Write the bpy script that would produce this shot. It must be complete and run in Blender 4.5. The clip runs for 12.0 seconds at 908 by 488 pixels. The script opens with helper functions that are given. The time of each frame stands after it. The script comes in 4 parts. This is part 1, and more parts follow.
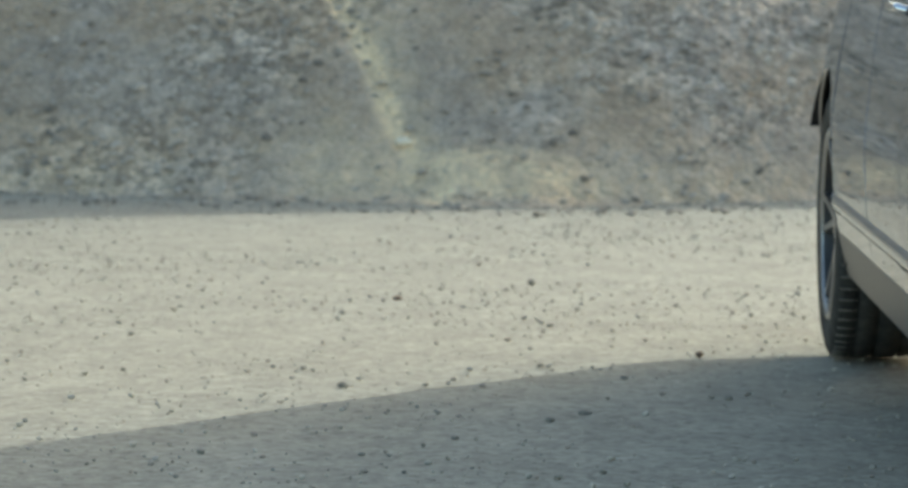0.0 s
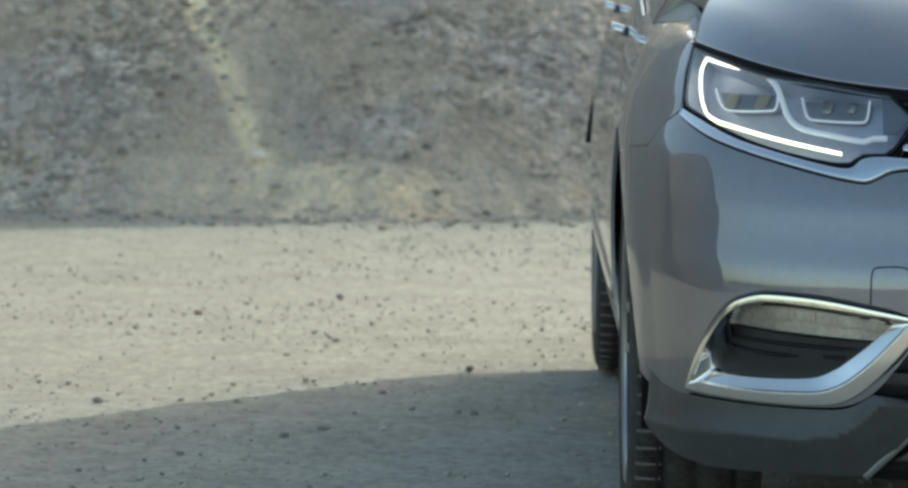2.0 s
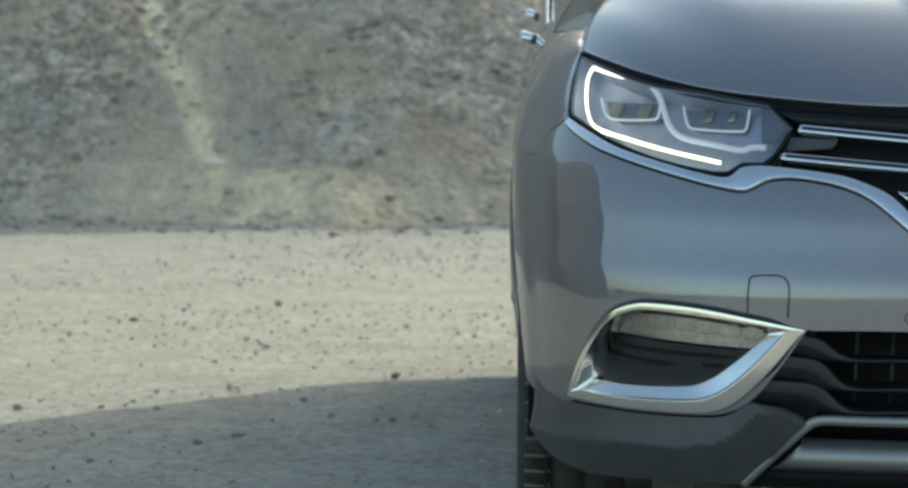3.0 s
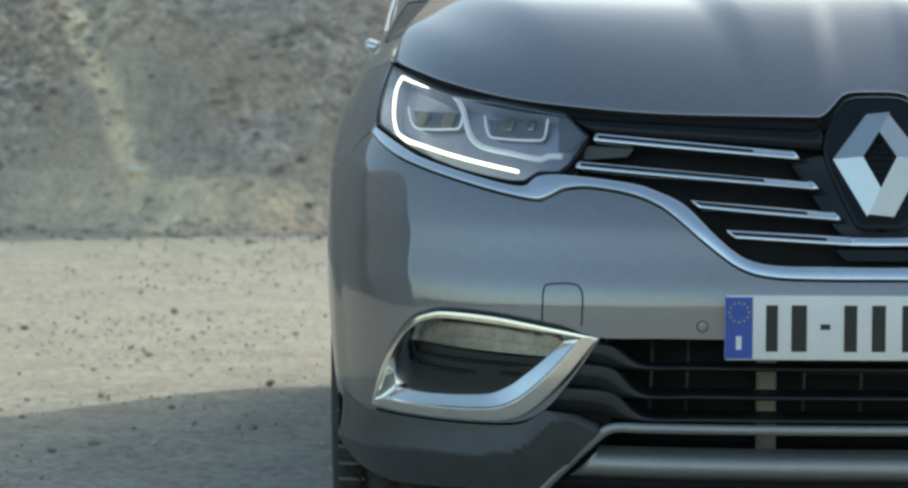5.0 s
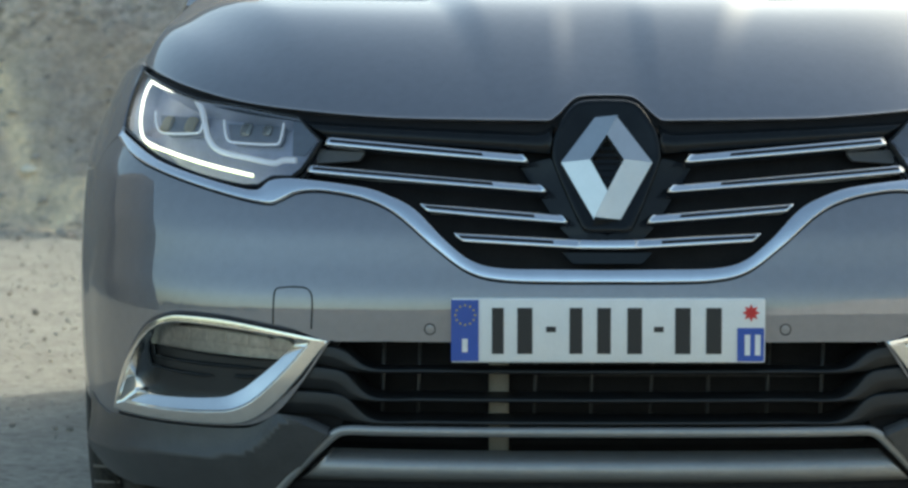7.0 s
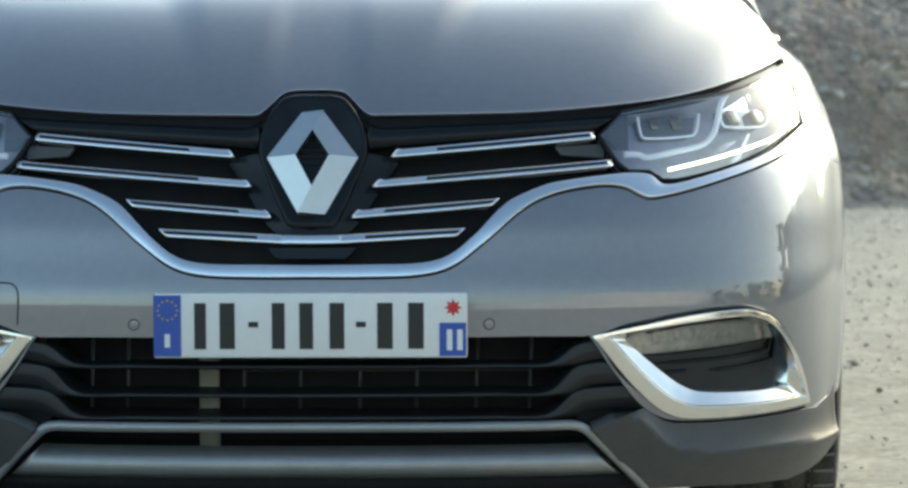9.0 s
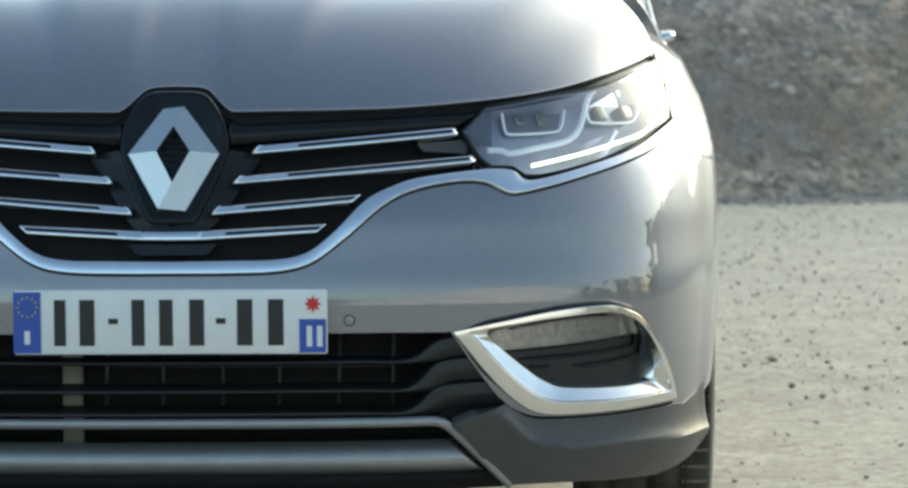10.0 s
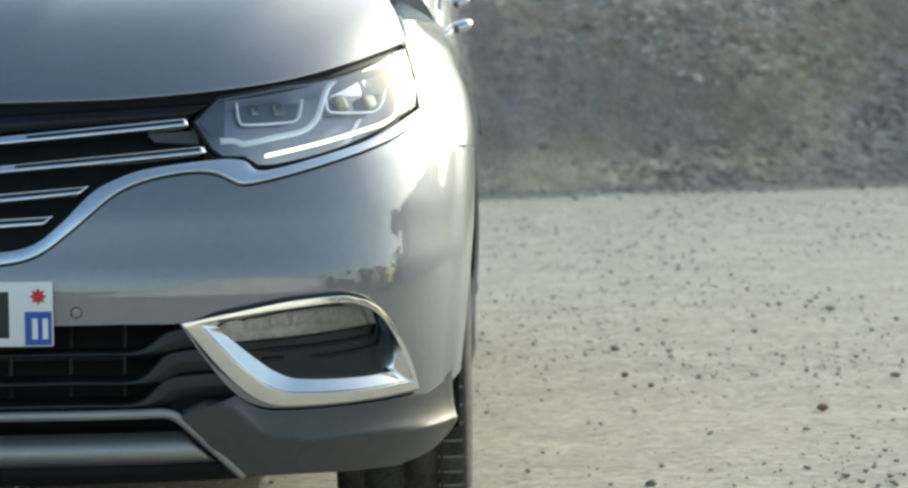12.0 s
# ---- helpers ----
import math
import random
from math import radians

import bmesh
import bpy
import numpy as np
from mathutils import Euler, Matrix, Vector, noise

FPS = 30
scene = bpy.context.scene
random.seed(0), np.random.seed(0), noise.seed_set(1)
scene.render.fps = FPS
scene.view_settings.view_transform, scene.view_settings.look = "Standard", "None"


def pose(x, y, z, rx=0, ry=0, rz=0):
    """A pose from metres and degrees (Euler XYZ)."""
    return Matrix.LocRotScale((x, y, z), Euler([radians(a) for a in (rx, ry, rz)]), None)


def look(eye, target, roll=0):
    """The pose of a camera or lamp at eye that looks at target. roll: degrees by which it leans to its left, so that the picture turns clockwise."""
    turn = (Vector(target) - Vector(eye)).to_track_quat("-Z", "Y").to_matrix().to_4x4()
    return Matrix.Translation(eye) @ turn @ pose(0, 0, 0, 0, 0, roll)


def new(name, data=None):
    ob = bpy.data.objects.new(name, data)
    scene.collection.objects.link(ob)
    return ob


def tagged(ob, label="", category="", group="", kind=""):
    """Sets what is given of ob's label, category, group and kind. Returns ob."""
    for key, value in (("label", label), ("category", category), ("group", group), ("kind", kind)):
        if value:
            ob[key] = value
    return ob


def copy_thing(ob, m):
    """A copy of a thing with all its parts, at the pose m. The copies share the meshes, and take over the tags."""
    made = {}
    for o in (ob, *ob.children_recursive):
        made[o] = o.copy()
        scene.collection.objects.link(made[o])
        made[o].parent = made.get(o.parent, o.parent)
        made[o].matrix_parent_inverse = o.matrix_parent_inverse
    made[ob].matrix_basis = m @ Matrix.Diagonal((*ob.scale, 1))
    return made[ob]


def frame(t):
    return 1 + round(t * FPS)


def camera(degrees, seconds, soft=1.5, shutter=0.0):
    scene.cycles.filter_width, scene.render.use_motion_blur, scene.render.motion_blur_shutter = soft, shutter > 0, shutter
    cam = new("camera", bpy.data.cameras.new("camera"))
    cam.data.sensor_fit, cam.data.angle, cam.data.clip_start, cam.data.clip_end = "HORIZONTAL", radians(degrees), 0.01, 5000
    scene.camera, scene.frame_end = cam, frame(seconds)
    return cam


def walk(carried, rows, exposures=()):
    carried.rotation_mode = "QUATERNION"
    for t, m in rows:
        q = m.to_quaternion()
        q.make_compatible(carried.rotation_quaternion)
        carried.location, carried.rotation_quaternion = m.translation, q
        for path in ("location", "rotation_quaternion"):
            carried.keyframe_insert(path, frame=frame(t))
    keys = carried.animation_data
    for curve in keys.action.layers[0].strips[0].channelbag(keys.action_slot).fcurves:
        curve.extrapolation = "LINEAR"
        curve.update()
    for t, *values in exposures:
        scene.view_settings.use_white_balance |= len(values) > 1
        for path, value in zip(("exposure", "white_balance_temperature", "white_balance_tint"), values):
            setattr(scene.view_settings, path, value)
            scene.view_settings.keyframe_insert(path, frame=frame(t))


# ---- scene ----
EXPOSURE, KELVIN, TINT = 0.93, 7450, -2
cam = camera(16.0, 12.0, soft=2.7)
cam.data.dof.use_dof = True
cam.data.dof.focus_distance = 5.5
cam.data.dof.aperture_fstop = 9.0
PATH = [
    (0, (-1.665, -5.169, 1.021), (-1.732, -3.177, 0.857), 0.4),
    (0.5, (-1.538, -5.19, 1.027), (-1.6, -3.197, 0.864), 0.4),
    (1, (-1.392, -5.199, 1.034), (-1.447, -3.206, 0.873), 0.4),
    (1.5, (-1.25, -5.217, 1.041), (-1.301, -3.224, 0.882), 0.4),
    (2, (-1.119, -5.233, 1.049), (-1.165, -3.24, 0.891), 0.4),
    (2.5, (-1.022, -5.242, 1.053), (-1.065, -3.249, 0.897), 0.4),
    (3, (-0.932, -5.251, 1.058), (-0.973, -3.257, 0.903), 0.4),
    (5, (-0.617, -5.272, 1.069), (-0.649, -3.278, 0.917), 0.2),
    (5.5, (-0.525, -5.281, 1.07), (-0.554, -3.287, 0.918), 0.2),
    (6, (-0.417, -5.288, 1.074), (-0.442, -3.294, 0.922), 0.1),
    (6.5, (-0.32, -5.293, 1.078), (-0.341, -3.299, 0.925), 0.1),
    (7, (-0.203, -5.292, 1.083), (-0.222, -3.298, 0.929), 0.0),
    (9, (0.321, -5.284, 1.09), (0.289, -3.291, 0.93), -0.2),
    (9.5, (0.427, -5.286, 1.088), (0.397, -3.292, 0.927), -0.3),
    (10, (0.538, -5.28, 1.088), (0.511, -3.287, 0.926), -0.3),
    (10.5, (0.648, -5.268, 1.086), (0.623, -3.275, 0.923), -0.4),
    (11, (0.759, -5.261, 1.085), (0.736, -3.268, 0.92), -0.5),
    (11.5, (0.855, -5.257, 1.082), (0.834, -3.264, 0.917), -0.6),
    (12, (0.967, -5.25, 1.082), (0.947, -3.257, 0.914), -0.7),
]
walk(cam, [(t, look(eye, target, roll)) for t, eye, target, roll in PATH],
     exposures=[(0.0, EXPOSURE, KELVIN, TINT), (6.5, EXPOSURE - 0.03, KELVIN - 200, TINT), (9.0, EXPOSURE + 0.03, KELVIN - 350, TINT), (12.0, EXPOSURE - 0.10, KELVIN - 400, TINT)])

# ---- sky and sun: low, from behind the car's far side ----
SUN_AZIMUTH, SUN_HEIGHT = radians(39), radians(20)      # azimuth from +y towards +x
world = bpy.data.worlds.new("sky")
scene.world = world
world.use_nodes = True
sky = world.node_tree.nodes.new("ShaderNodeTexSky")
sky.sky_type, sky.sun_disc = "NISHITA", False
sky.sun_elevation, sky.sun_rotation = SUN_HEIGHT, SUN_AZIMUTH
sky.air_density, sky.dust_density, sky.ozone_density = 1.0, 2.5, 1.8
world.node_tree.nodes["Background"].inputs[1].default_value = 0.175
world.node_tree.links.new(sky.outputs[0], world.node_tree.nodes["Background"].inputs[0])
sun = new("sun", bpy.data.lights.new("sun", "SUN"))
sun.data.energy, sun.data.angle, sun.data.color = 2.0, radians(0.5), (0.91, 0.955, 1.0)
to_sun = Vector((math.sin(SUN_AZIMUTH) * math.cos(SUN_HEIGHT), math.cos(SUN_AZIMUTH) * math.cos(SUN_HEIGHT), math.sin(SUN_HEIGHT)))
sun.matrix_world = look(to_sun * 30, (0, 0, 0))


# ---- materials ----
def material(name, color, rough=0.5, metal=0.0, coat=0.0, var=0.0, scale=20.0, bump=0.0, bump_scale=200.0, rough_var=0.0, color2=None, emit=0.0):
    """A node material with colour that varies at two sizes, and a fine relief."""
    m = bpy.data.materials.new(name)
    m.use_nodes = True
    nt, b = m.node_tree, m.node_tree.nodes["Principled BSDF"]
    N, Lk = nt.nodes.new, nt.links.new
    b.inputs["Base Color"].default_value = (*color, 1)
    b.inputs["Roughness"].default_value, b.inputs["Metallic"].default_value = rough, metal
    b.inputs["Coat Weight"].default_value, b.inputs["Coat Roughness"].default_value = coat, 0.015
    if emit:
        b.inputs["Emission Color"].default_value, b.inputs["Emission Strength"].default_value = (*color, 1), emit
    co = N("ShaderNodeTexCoord")
    if var:
        big, small, mixn, ramp = N("ShaderNodeTexNoise"), N("ShaderNodeTexNoise"), N("ShaderNodeMix"), N("ShaderNodeValToRGB")
        big.inputs["Scale"].default_value, small.inputs["Scale"].default_value = scale, scale * 7.3
        big.inputs["Detail"].default_value = small.inputs["Detail"].default_value = 4
        Lk(co.outputs["Object"], big.inputs["Vector"]), Lk(co.outputs["Object"], small.inputs["Vector"])
        mixn.inputs[0].default_value = 0.45
        Lk(big.outputs[0], mixn.inputs[2]), Lk(small.outputs[0], mixn.inputs[3])
        c2 = color2 or tuple(min(1, c * (1 + var)) for c in color)
        ramp.color_ramp.elements[0].position, ramp.color_ramp.elements[1].position = 0.36, 0.64
        ramp.color_ramp.elements[0].color = (*[c * (1 - var) for c in color], 1)
        ramp.color_ramp.elements[1].color = (*c2, 1)
        Lk(mixn.outputs[0], ramp.inputs[0]), Lk(ramp.outputs[0], b.inputs["Base Color"])
        if rough_var:
            rr = N("ShaderNodeMapRange")
            rr.inputs[3].default_value, rr.inputs[4].default_value = max(0, rough - rough_var), min(1, rough + rough_var)
            Lk(big.outputs[0], rr.inputs[0]), Lk(rr.outputs[0], b.inputs["Roughness"])
    if bump:
        n2, bp = N("ShaderNodeTexNoise"), N("ShaderNodeBump")
        n2.inputs["Scale"].default_value, n2.inputs["Detail"].default_value = bump_scale, 3
        bp.inputs["Strength"].default_value, bp.inputs["Distance"].default_value = bump, 0.004
        Lk(co.outputs["Object"], n2.inputs["Vector"]), Lk(n2.outputs[0], bp.inputs["Height"]), Lk(bp.outputs[0], b.inputs["Normal"])
    return m


def grain(m, scale, low, high, bump=0.0, where=""):
    """Breaks a material's colour into small stones, each a little lighter or darker than the next."""
    nt = m.node_tree
    b = nt.nodes["Principled BSDF"]
    old = b.inputs["Base Color"].links[0].from_socket
    co, cell, bw, ramp, mul = (nt.nodes.new("ShaderNode" + k) for k in ("TexCoord", "TexVoronoi", "SeparateColor", "MapRange", "Mix"))
    cell.inputs["Scale"].default_value, cell.inputs["Randomness"].default_value = scale, 1.0
    ramp.inputs[3].default_value, ramp.inputs[4].default_value = low, high
    mul.data_type, mul.blend_type = "RGBA", "MULTIPLY"
    mul.inputs[0].default_value = 1
    join = nt.nodes.new("ShaderNodeCombineColor")
    nt.links.new(co.outputs["Object"], cell.inputs["Vector"]), nt.links.new(cell.outputs["Color"], bw.inputs[0]), nt.links.new(bw.outputs[0], ramp.inputs[0])
    for i in range(3):
        nt.links.new(ramp.outputs[0], join.inputs[i])
    nt.links.new(old, mul.inputs[6]), nt.links.new(join.outputs[0], mul.inputs[7]), nt.links.new(mul.outputs[2], b.inputs["Base Color"])
    if where:
        at = nt.nodes.new("ShaderNodeAttribute")
        at.attribute_name = where
        nt.links.new(at.outputs["Fac"], mul.inputs[0])
    if bump:
        bp = nt.nodes.new("ShaderNodeBump")
        bp.invert = True
        bp.inputs["Strength"].default_value, bp.inputs["Distance"].default_value = bump, 0.5 / scale
        before = b.inputs["Normal"].links[0].from_socket
        nt.links.new(cell.outputs["Distance"], bp.inputs["Height"]), nt.links.new(before, bp.inputs["Normal"]), nt.links.new(bp.outputs[0], b.inputs["Normal"])


def clear_cover(name, tint, ior=1.45):
    """A thin clear cover: see-through, with a real surface gloss."""
    m = bpy.data.materials.new(name)
    m.use_nodes = True
    nt = m.node_tree
    nt.nodes.remove(nt.nodes["Principled BSDF"])
    clear, gloss, fres, mixs = (nt.nodes.new("ShaderNode" + k) for k in ("BsdfTransparent", "BsdfGlossy", "Fresnel", "MixShader"))
    clear.inputs[0].default_value = (*tint, 1)
    gloss.inputs["Roughness"].default_value, fres.inputs[0].default_value = 0.01, ior
    nt.links.new(fres.outputs[0], mixs.inputs[0]), nt.links.new(clear.outputs[0], mixs.inputs[1]), nt.links.new(gloss.outputs[0], mixs.inputs[2])
    nt.links.new(mixs.outputs[0], nt.nodes["Material Output"].inputs[0])
    return m


PAINT = material("grey_metallic_paint", (0.217, 0.213, 0.229), rough=0.53, metal=0.92, coat=1.0, var=0.05, scale=60)
PAINT.node_tree.nodes["Principled BSDF"].inputs["Coat IOR"].default_value = 2.0
PAINT.node_tree.nodes["Principled BSDF"].inputs["Specular Tint"].default_value = (0.84, 0.92, 0.95, 1)
PLASTIC = material("dark_grey_plastic", (0.062, 0.062, 0.062), rough=0.34, var=0.12, scale=30, bump=0.15, bump_scale=900)
BLACK = material("black_plastic", (0.012, 0.012, 0.013), rough=0.55, var=0.2, scale=25)
BLACK.node_tree.nodes["Principled BSDF"].inputs["Specular IOR Level"].default_value = 0.12
GLOSS_BLACK = material("gloss_black_plastic", (0.008, 0.010, 0.012), rough=0.18, coat=0.0, var=0.2, scale=12)
GLOSS_BLACK.node_tree.nodes["Principled BSDF"].inputs["Specular IOR Level"].default_value = 0.25
CHROME = material("chrome", (0.78, 0.79, 0.81), rough=0.14, metal=1.0, var=0.03, scale=40, rough_var=0.03)
SATIN = material("satin_chrome", (0.56, 0.56, 0.555), rough=0.28, metal=1.0, var=0.04, scale=40)
SILVER = material("silver_painted_plastic", (0.34, 0.34, 0.335), rough=0.45, metal=0.7, var=0.06, scale=30)
RIM_CHROME = material("brushed_chrome", (0.82, 0.81, 0.78), rough=0.12, metal=1.0, var=0.03, scale=40)
RUBBER = material("tyre_rubber", (0.030, 0.029, 0.027), rough=0.85, var=0.3, scale=18, bump=0.3, bump_scale=300, color2=(0.075, 0.07, 0.06))
ALLOY = material("alloy_rim", (0.32, 0.33, 0.345), rough=0.32, metal=1.0, var=0.05, scale=30)
DARK_ALLOY = material("dark_barrel_alloy", (0.06, 0.06, 0.062), rough=0.5, metal=0.6, var=0.1, scale=30)
COVER = clear_cover("lamp_cover", (0.93, 0.94, 0.96), 1.95)
GLASS = clear_cover("dark_car_glass", (0.06, 0.07, 0.07))
LIGHT = material("lit_daytime_strip", (1.0, 1.0, 0.90), emit=1.5)
FRINGE = material("glowing_colour_fringe", (0.93, 1.0, 0.62), emit=1.5)
# a faint glow is added to brighten the guide and module frames
GUIDE = material("faintly_glowing_guide", (0.74, 0.85, 1.0), rough=0.25, coat=0.5, emit=0.16)
BOWL = material("lamp_bowl", (0.46, 0.49, 0.61), rough=0.5, metal=0.5, coat=0.2, var=0.12, scale=25)
LENS = material("lamp_lens", (0.34, 0.31, 0.24), rough=0.08, metal=0.7, coat=1.0)
MODULE = material("smoky_lamp_module", (0.19, 0.205, 0.25), rough=0.55, metal=0.2, var=0.1, scale=60)
AMBER = material("amber_lamp_lens", (0.36, 0.31, 0.20), rough=0.5, var=0.1, scale=80)
FOG_GLASS = material("beige_lamp_reflector", (0.52, 0.49, 0.43), rough=0.3, metal=0.6, coat=0.6, var=0.30, scale=16)
DARK_PLASTIC = material("black_grained_plastic", (0.012, 0.013, 0.014), rough=0.46, var=0.15, scale=30)
WHITE = material("plate_white", (0.78, 0.78, 0.76), rough=0.4, var=0.03, scale=30)
BLUE = material("plate_blue", (0.03, 0.09, 0.40), rough=0.4, var=0.05, scale=30)
INK = material("plate_ink", (0.02, 0.02, 0.02), rough=0.5)
RED = material("plate_red", (0.6, 0.03, 0.03), rough=0.5)
YELLOW = material("plate_yellow", (0.55, 0.42, 0.05), rough=0.5)
SLATE = material("dark_quarry_rock", (0.115, 0.108, 0.10), rough=0.95, var=0.3, scale=0.4, bump=0.6, bump_scale=6, color2=(0.15, 0.14, 0.13))
PALE_GROOVE = material("pale_groove", (0.22, 0.205, 0.18), rough=0.95, var=0.2, scale=60)
BEIGE = material("beige_steel_brace", (0.25, 0.23, 0.19), rough=0.6, var=0.1, scale=30)


# ---- helpers for meshes ----
def mesh_part(name, verts, faces, mat, parent=None, label="", normals=None, smooth=True):
    """One mesh object, under parent if there is one."""
    me = bpy.data.meshes.new(name)
    me.from_pydata([tuple(map(float, v)) for v in verts], [], [tuple(map(int, f)) for f in faces])
    me.validate()
    me.materials.append(mat)
    me.polygons.foreach_set("use_smooth", [smooth] * len(me.polygons))
    if normals is not None and len(normals) == len(me.vertices):
        me.normals_split_custom_set_from_vertices([tuple(map(float, n)) for n in normals])
    me.update()
    ob = new(name, me)
    ob.parent = parent
    if label:
        tagged(ob, label)
    return ob


def part(name, bm, mat, parent=None, label="", smooth=True):
    """Links a bmesh as one mesh object."""
    me = bpy.data.meshes.new(name)
    bm.normal_update()
    bm.to_mesh(me)
    bm.free()
    me.materials.append(mat)
    me.polygons.foreach_set("use_smooth", [smooth] * len(me.polygons))
    ob = new(name, me)
    ob.parent = parent
    if label:
        tagged(ob, label)
    return ob


def spline(points, closed=False, sharp=(), n=8):
    """A smooth line through the points; the sharp ones stay corners."""
    p = np.array(points, float)
    k, out = len(p), []
    for i in range(k if closed else k - 1):
        a, b = p[i], p[(i + 1) % k]
        prev = p[i - 1] if (i > 0 or closed) else a
        nxt = p[(i + 2) % k] if (i + 2 < k or closed) else b
        ta = (b - a) if i in sharp or (i == 0 and not closed) else (b - prev) / 2
        tb = (b - a) if (i + 1) % k in sharp or (i == k - 2 and not closed) else (nxt - a) / 2
        lim = np.linalg.norm(b - a) * 1.2
        ta, tb = (v * min(1, lim / (np.linalg.norm(v) + 1e-9)) for v in (ta, tb))
        for j in range(n):
            t = j / n
            out.append((2*t**3-3*t**2+1)*a + (t**3-2*t**2+t)*ta + (3*t**2-2*t**3)*b + (t**3-t**2)*tb)
    if not closed:
        out.append(p[-1])
    return np.array(out)


def resample(line, count):
    line = np.asarray(line, float)
    s = np.concatenate([[0], np.cumsum(np.linalg.norm(np.diff(line, axis=0), axis=1))])
    t = np.linspace(0, s[-1], count)
    return np.stack([np.interp(t, s, line[:, i]) for i in range(line.shape[1])], -1)


def within(poly, pts):
    x, y = pts[:, 0], pts[:, 1]
    hit = np.zeros(len(pts), bool)
    for (x0, y0), (x1, y1) in zip(poly, np.roll(poly, -1, 0)):
        cross = (y0 > y) != (y1 > y)
        hit ^= cross & (x < (x1 - x0) * (y - y0) / ((y1 - y0) or 1e-12) + x0)
    return hit


def fill(outline, holes=(), step=0.015):
    """Triangles inside an outline in the plane, with an even net of points, as (points, triangles)."""
    loops = [np.asarray(outline, float)] + [np.asarray(h, float) for h in holes]
    edge_pts = np.concatenate(loops)
    lo, hi = loops[0].min(0), loops[0].max(0)
    gx, gy = np.meshgrid(np.arange(lo[0] + step / 2, hi[0], step), np.arange(lo[1] + step / 2, hi[1], step), indexing="ij")
    g = np.stack([gx.ravel(), gy.ravel()], -1)
    keep = within(loops[0], g)
    for h in loops[1:]:
        keep &= ~within(h, g)
    g = g[keep]
    for i in range(0, len(edge_pts), 200):
        if len(g):
            dist = np.linalg.norm(g[:, None] - edge_pts[None, i:i + 200], axis=2).min(1)
            g = g[dist > step * 0.4]
    pts = [Vector(p) for p in np.concatenate([edge_pts, g]).tolist()]
    edges, k = [], 0
    for loop in loops:
        edges += [(k + i, k + (i + 1) % len(loop)) for i in range(len(loop))]
        k += len(loop)
    from mathutils import geometry
    v, _, f, *_ = geometry.delaunay_2d_cdt(pts, edges, [], 0, 1e-6)
    v = np.array([tuple(p) for p in v])
    f = np.array([t for t in f if len(t) == 3])
    mid = v[f].mean(1)
    keep = within(loops[0], mid)
    for h in loops[1:]:
        keep &= ~within(h, mid)
    f = f[keep]
    e1, e2 = v[f[:, 1]] - v[f[:, 0]], v[f[:, 2]] - v[f[:, 0]]
    area = e1[:, 0] * e2[:, 1] - e1[:, 1] * e2[:, 0]
    f[area < 0] = f[area < 0][:, ::-1]
    return v, f[np.abs(area) > 1e-10]


def rim_edges(f):
    """The open edges of a net of triangles, in their turning sense."""
    seen = set()
    for t in f.tolist():
        for i in range(3):
            seen.add((t[i], t[(i + 1) % 3]))
    return [e for e in seen if (e[1], e[0]) not in seen]


def panel(name, outline, mat, parent, holes=(), d=0.0, step=0.015, lip=0.008, side=1, label=""):
    """A piece of the skin inside an outline, with an edge turned inwards. side -1: its mirror image."""
    flip = np.array([side, 1])
    v, f = fill(np.asarray(outline) * flip, [np.asarray(h) * flip for h in holes], step)
    used = np.unique(f)
    back = np.full(len(v), -1)
    back[used] = np.arange(len(used))
    v, f = v[used], back[f]
    if callable(d):
        put = lambda a, z: skin(a, z, d(a, z))
        e = 2e-3
        p = put(v[:, 0], v[:, 1])
        n = np.cross(put(v[:, 0] + e, v[:, 1]) - put(v[:, 0] - e, v[:, 1]), put(v[:, 0], v[:, 1] + e) - put(v[:, 0], v[:, 1] - e))
        n /= np.linalg.norm(n, axis=1, keepdims=True)
    else:
        p, n = skin(v[:, 0], v[:, 1], d), skin_normal(v[:, 0], v[:, 1])
    verts, faces, norms = list(p), f.tolist(), list(n)
    if lip:
        for i, j in rim_edges(f):
            k = len(verts)
            out = np.array([(v[j] - v[i])[1], -(v[j] - v[i])[0]])
            flat = (p[j] - p[i]) / (np.linalg.norm(p[j] - p[i]) + 1e-9)
            nn = np.cross(flat, n[i])
            verts += [p[i], p[j], p[j] - n[j] * lip, p[i] - n[i] * lip]
            norms += [n[i] * .6 + nn * .8, n[j] * .6 + nn * .8, nn, nn]
            faces.append((k + 1, k, k + 3, k + 2))
    return mesh_part(name, verts, faces, mat, parent, label, norms)


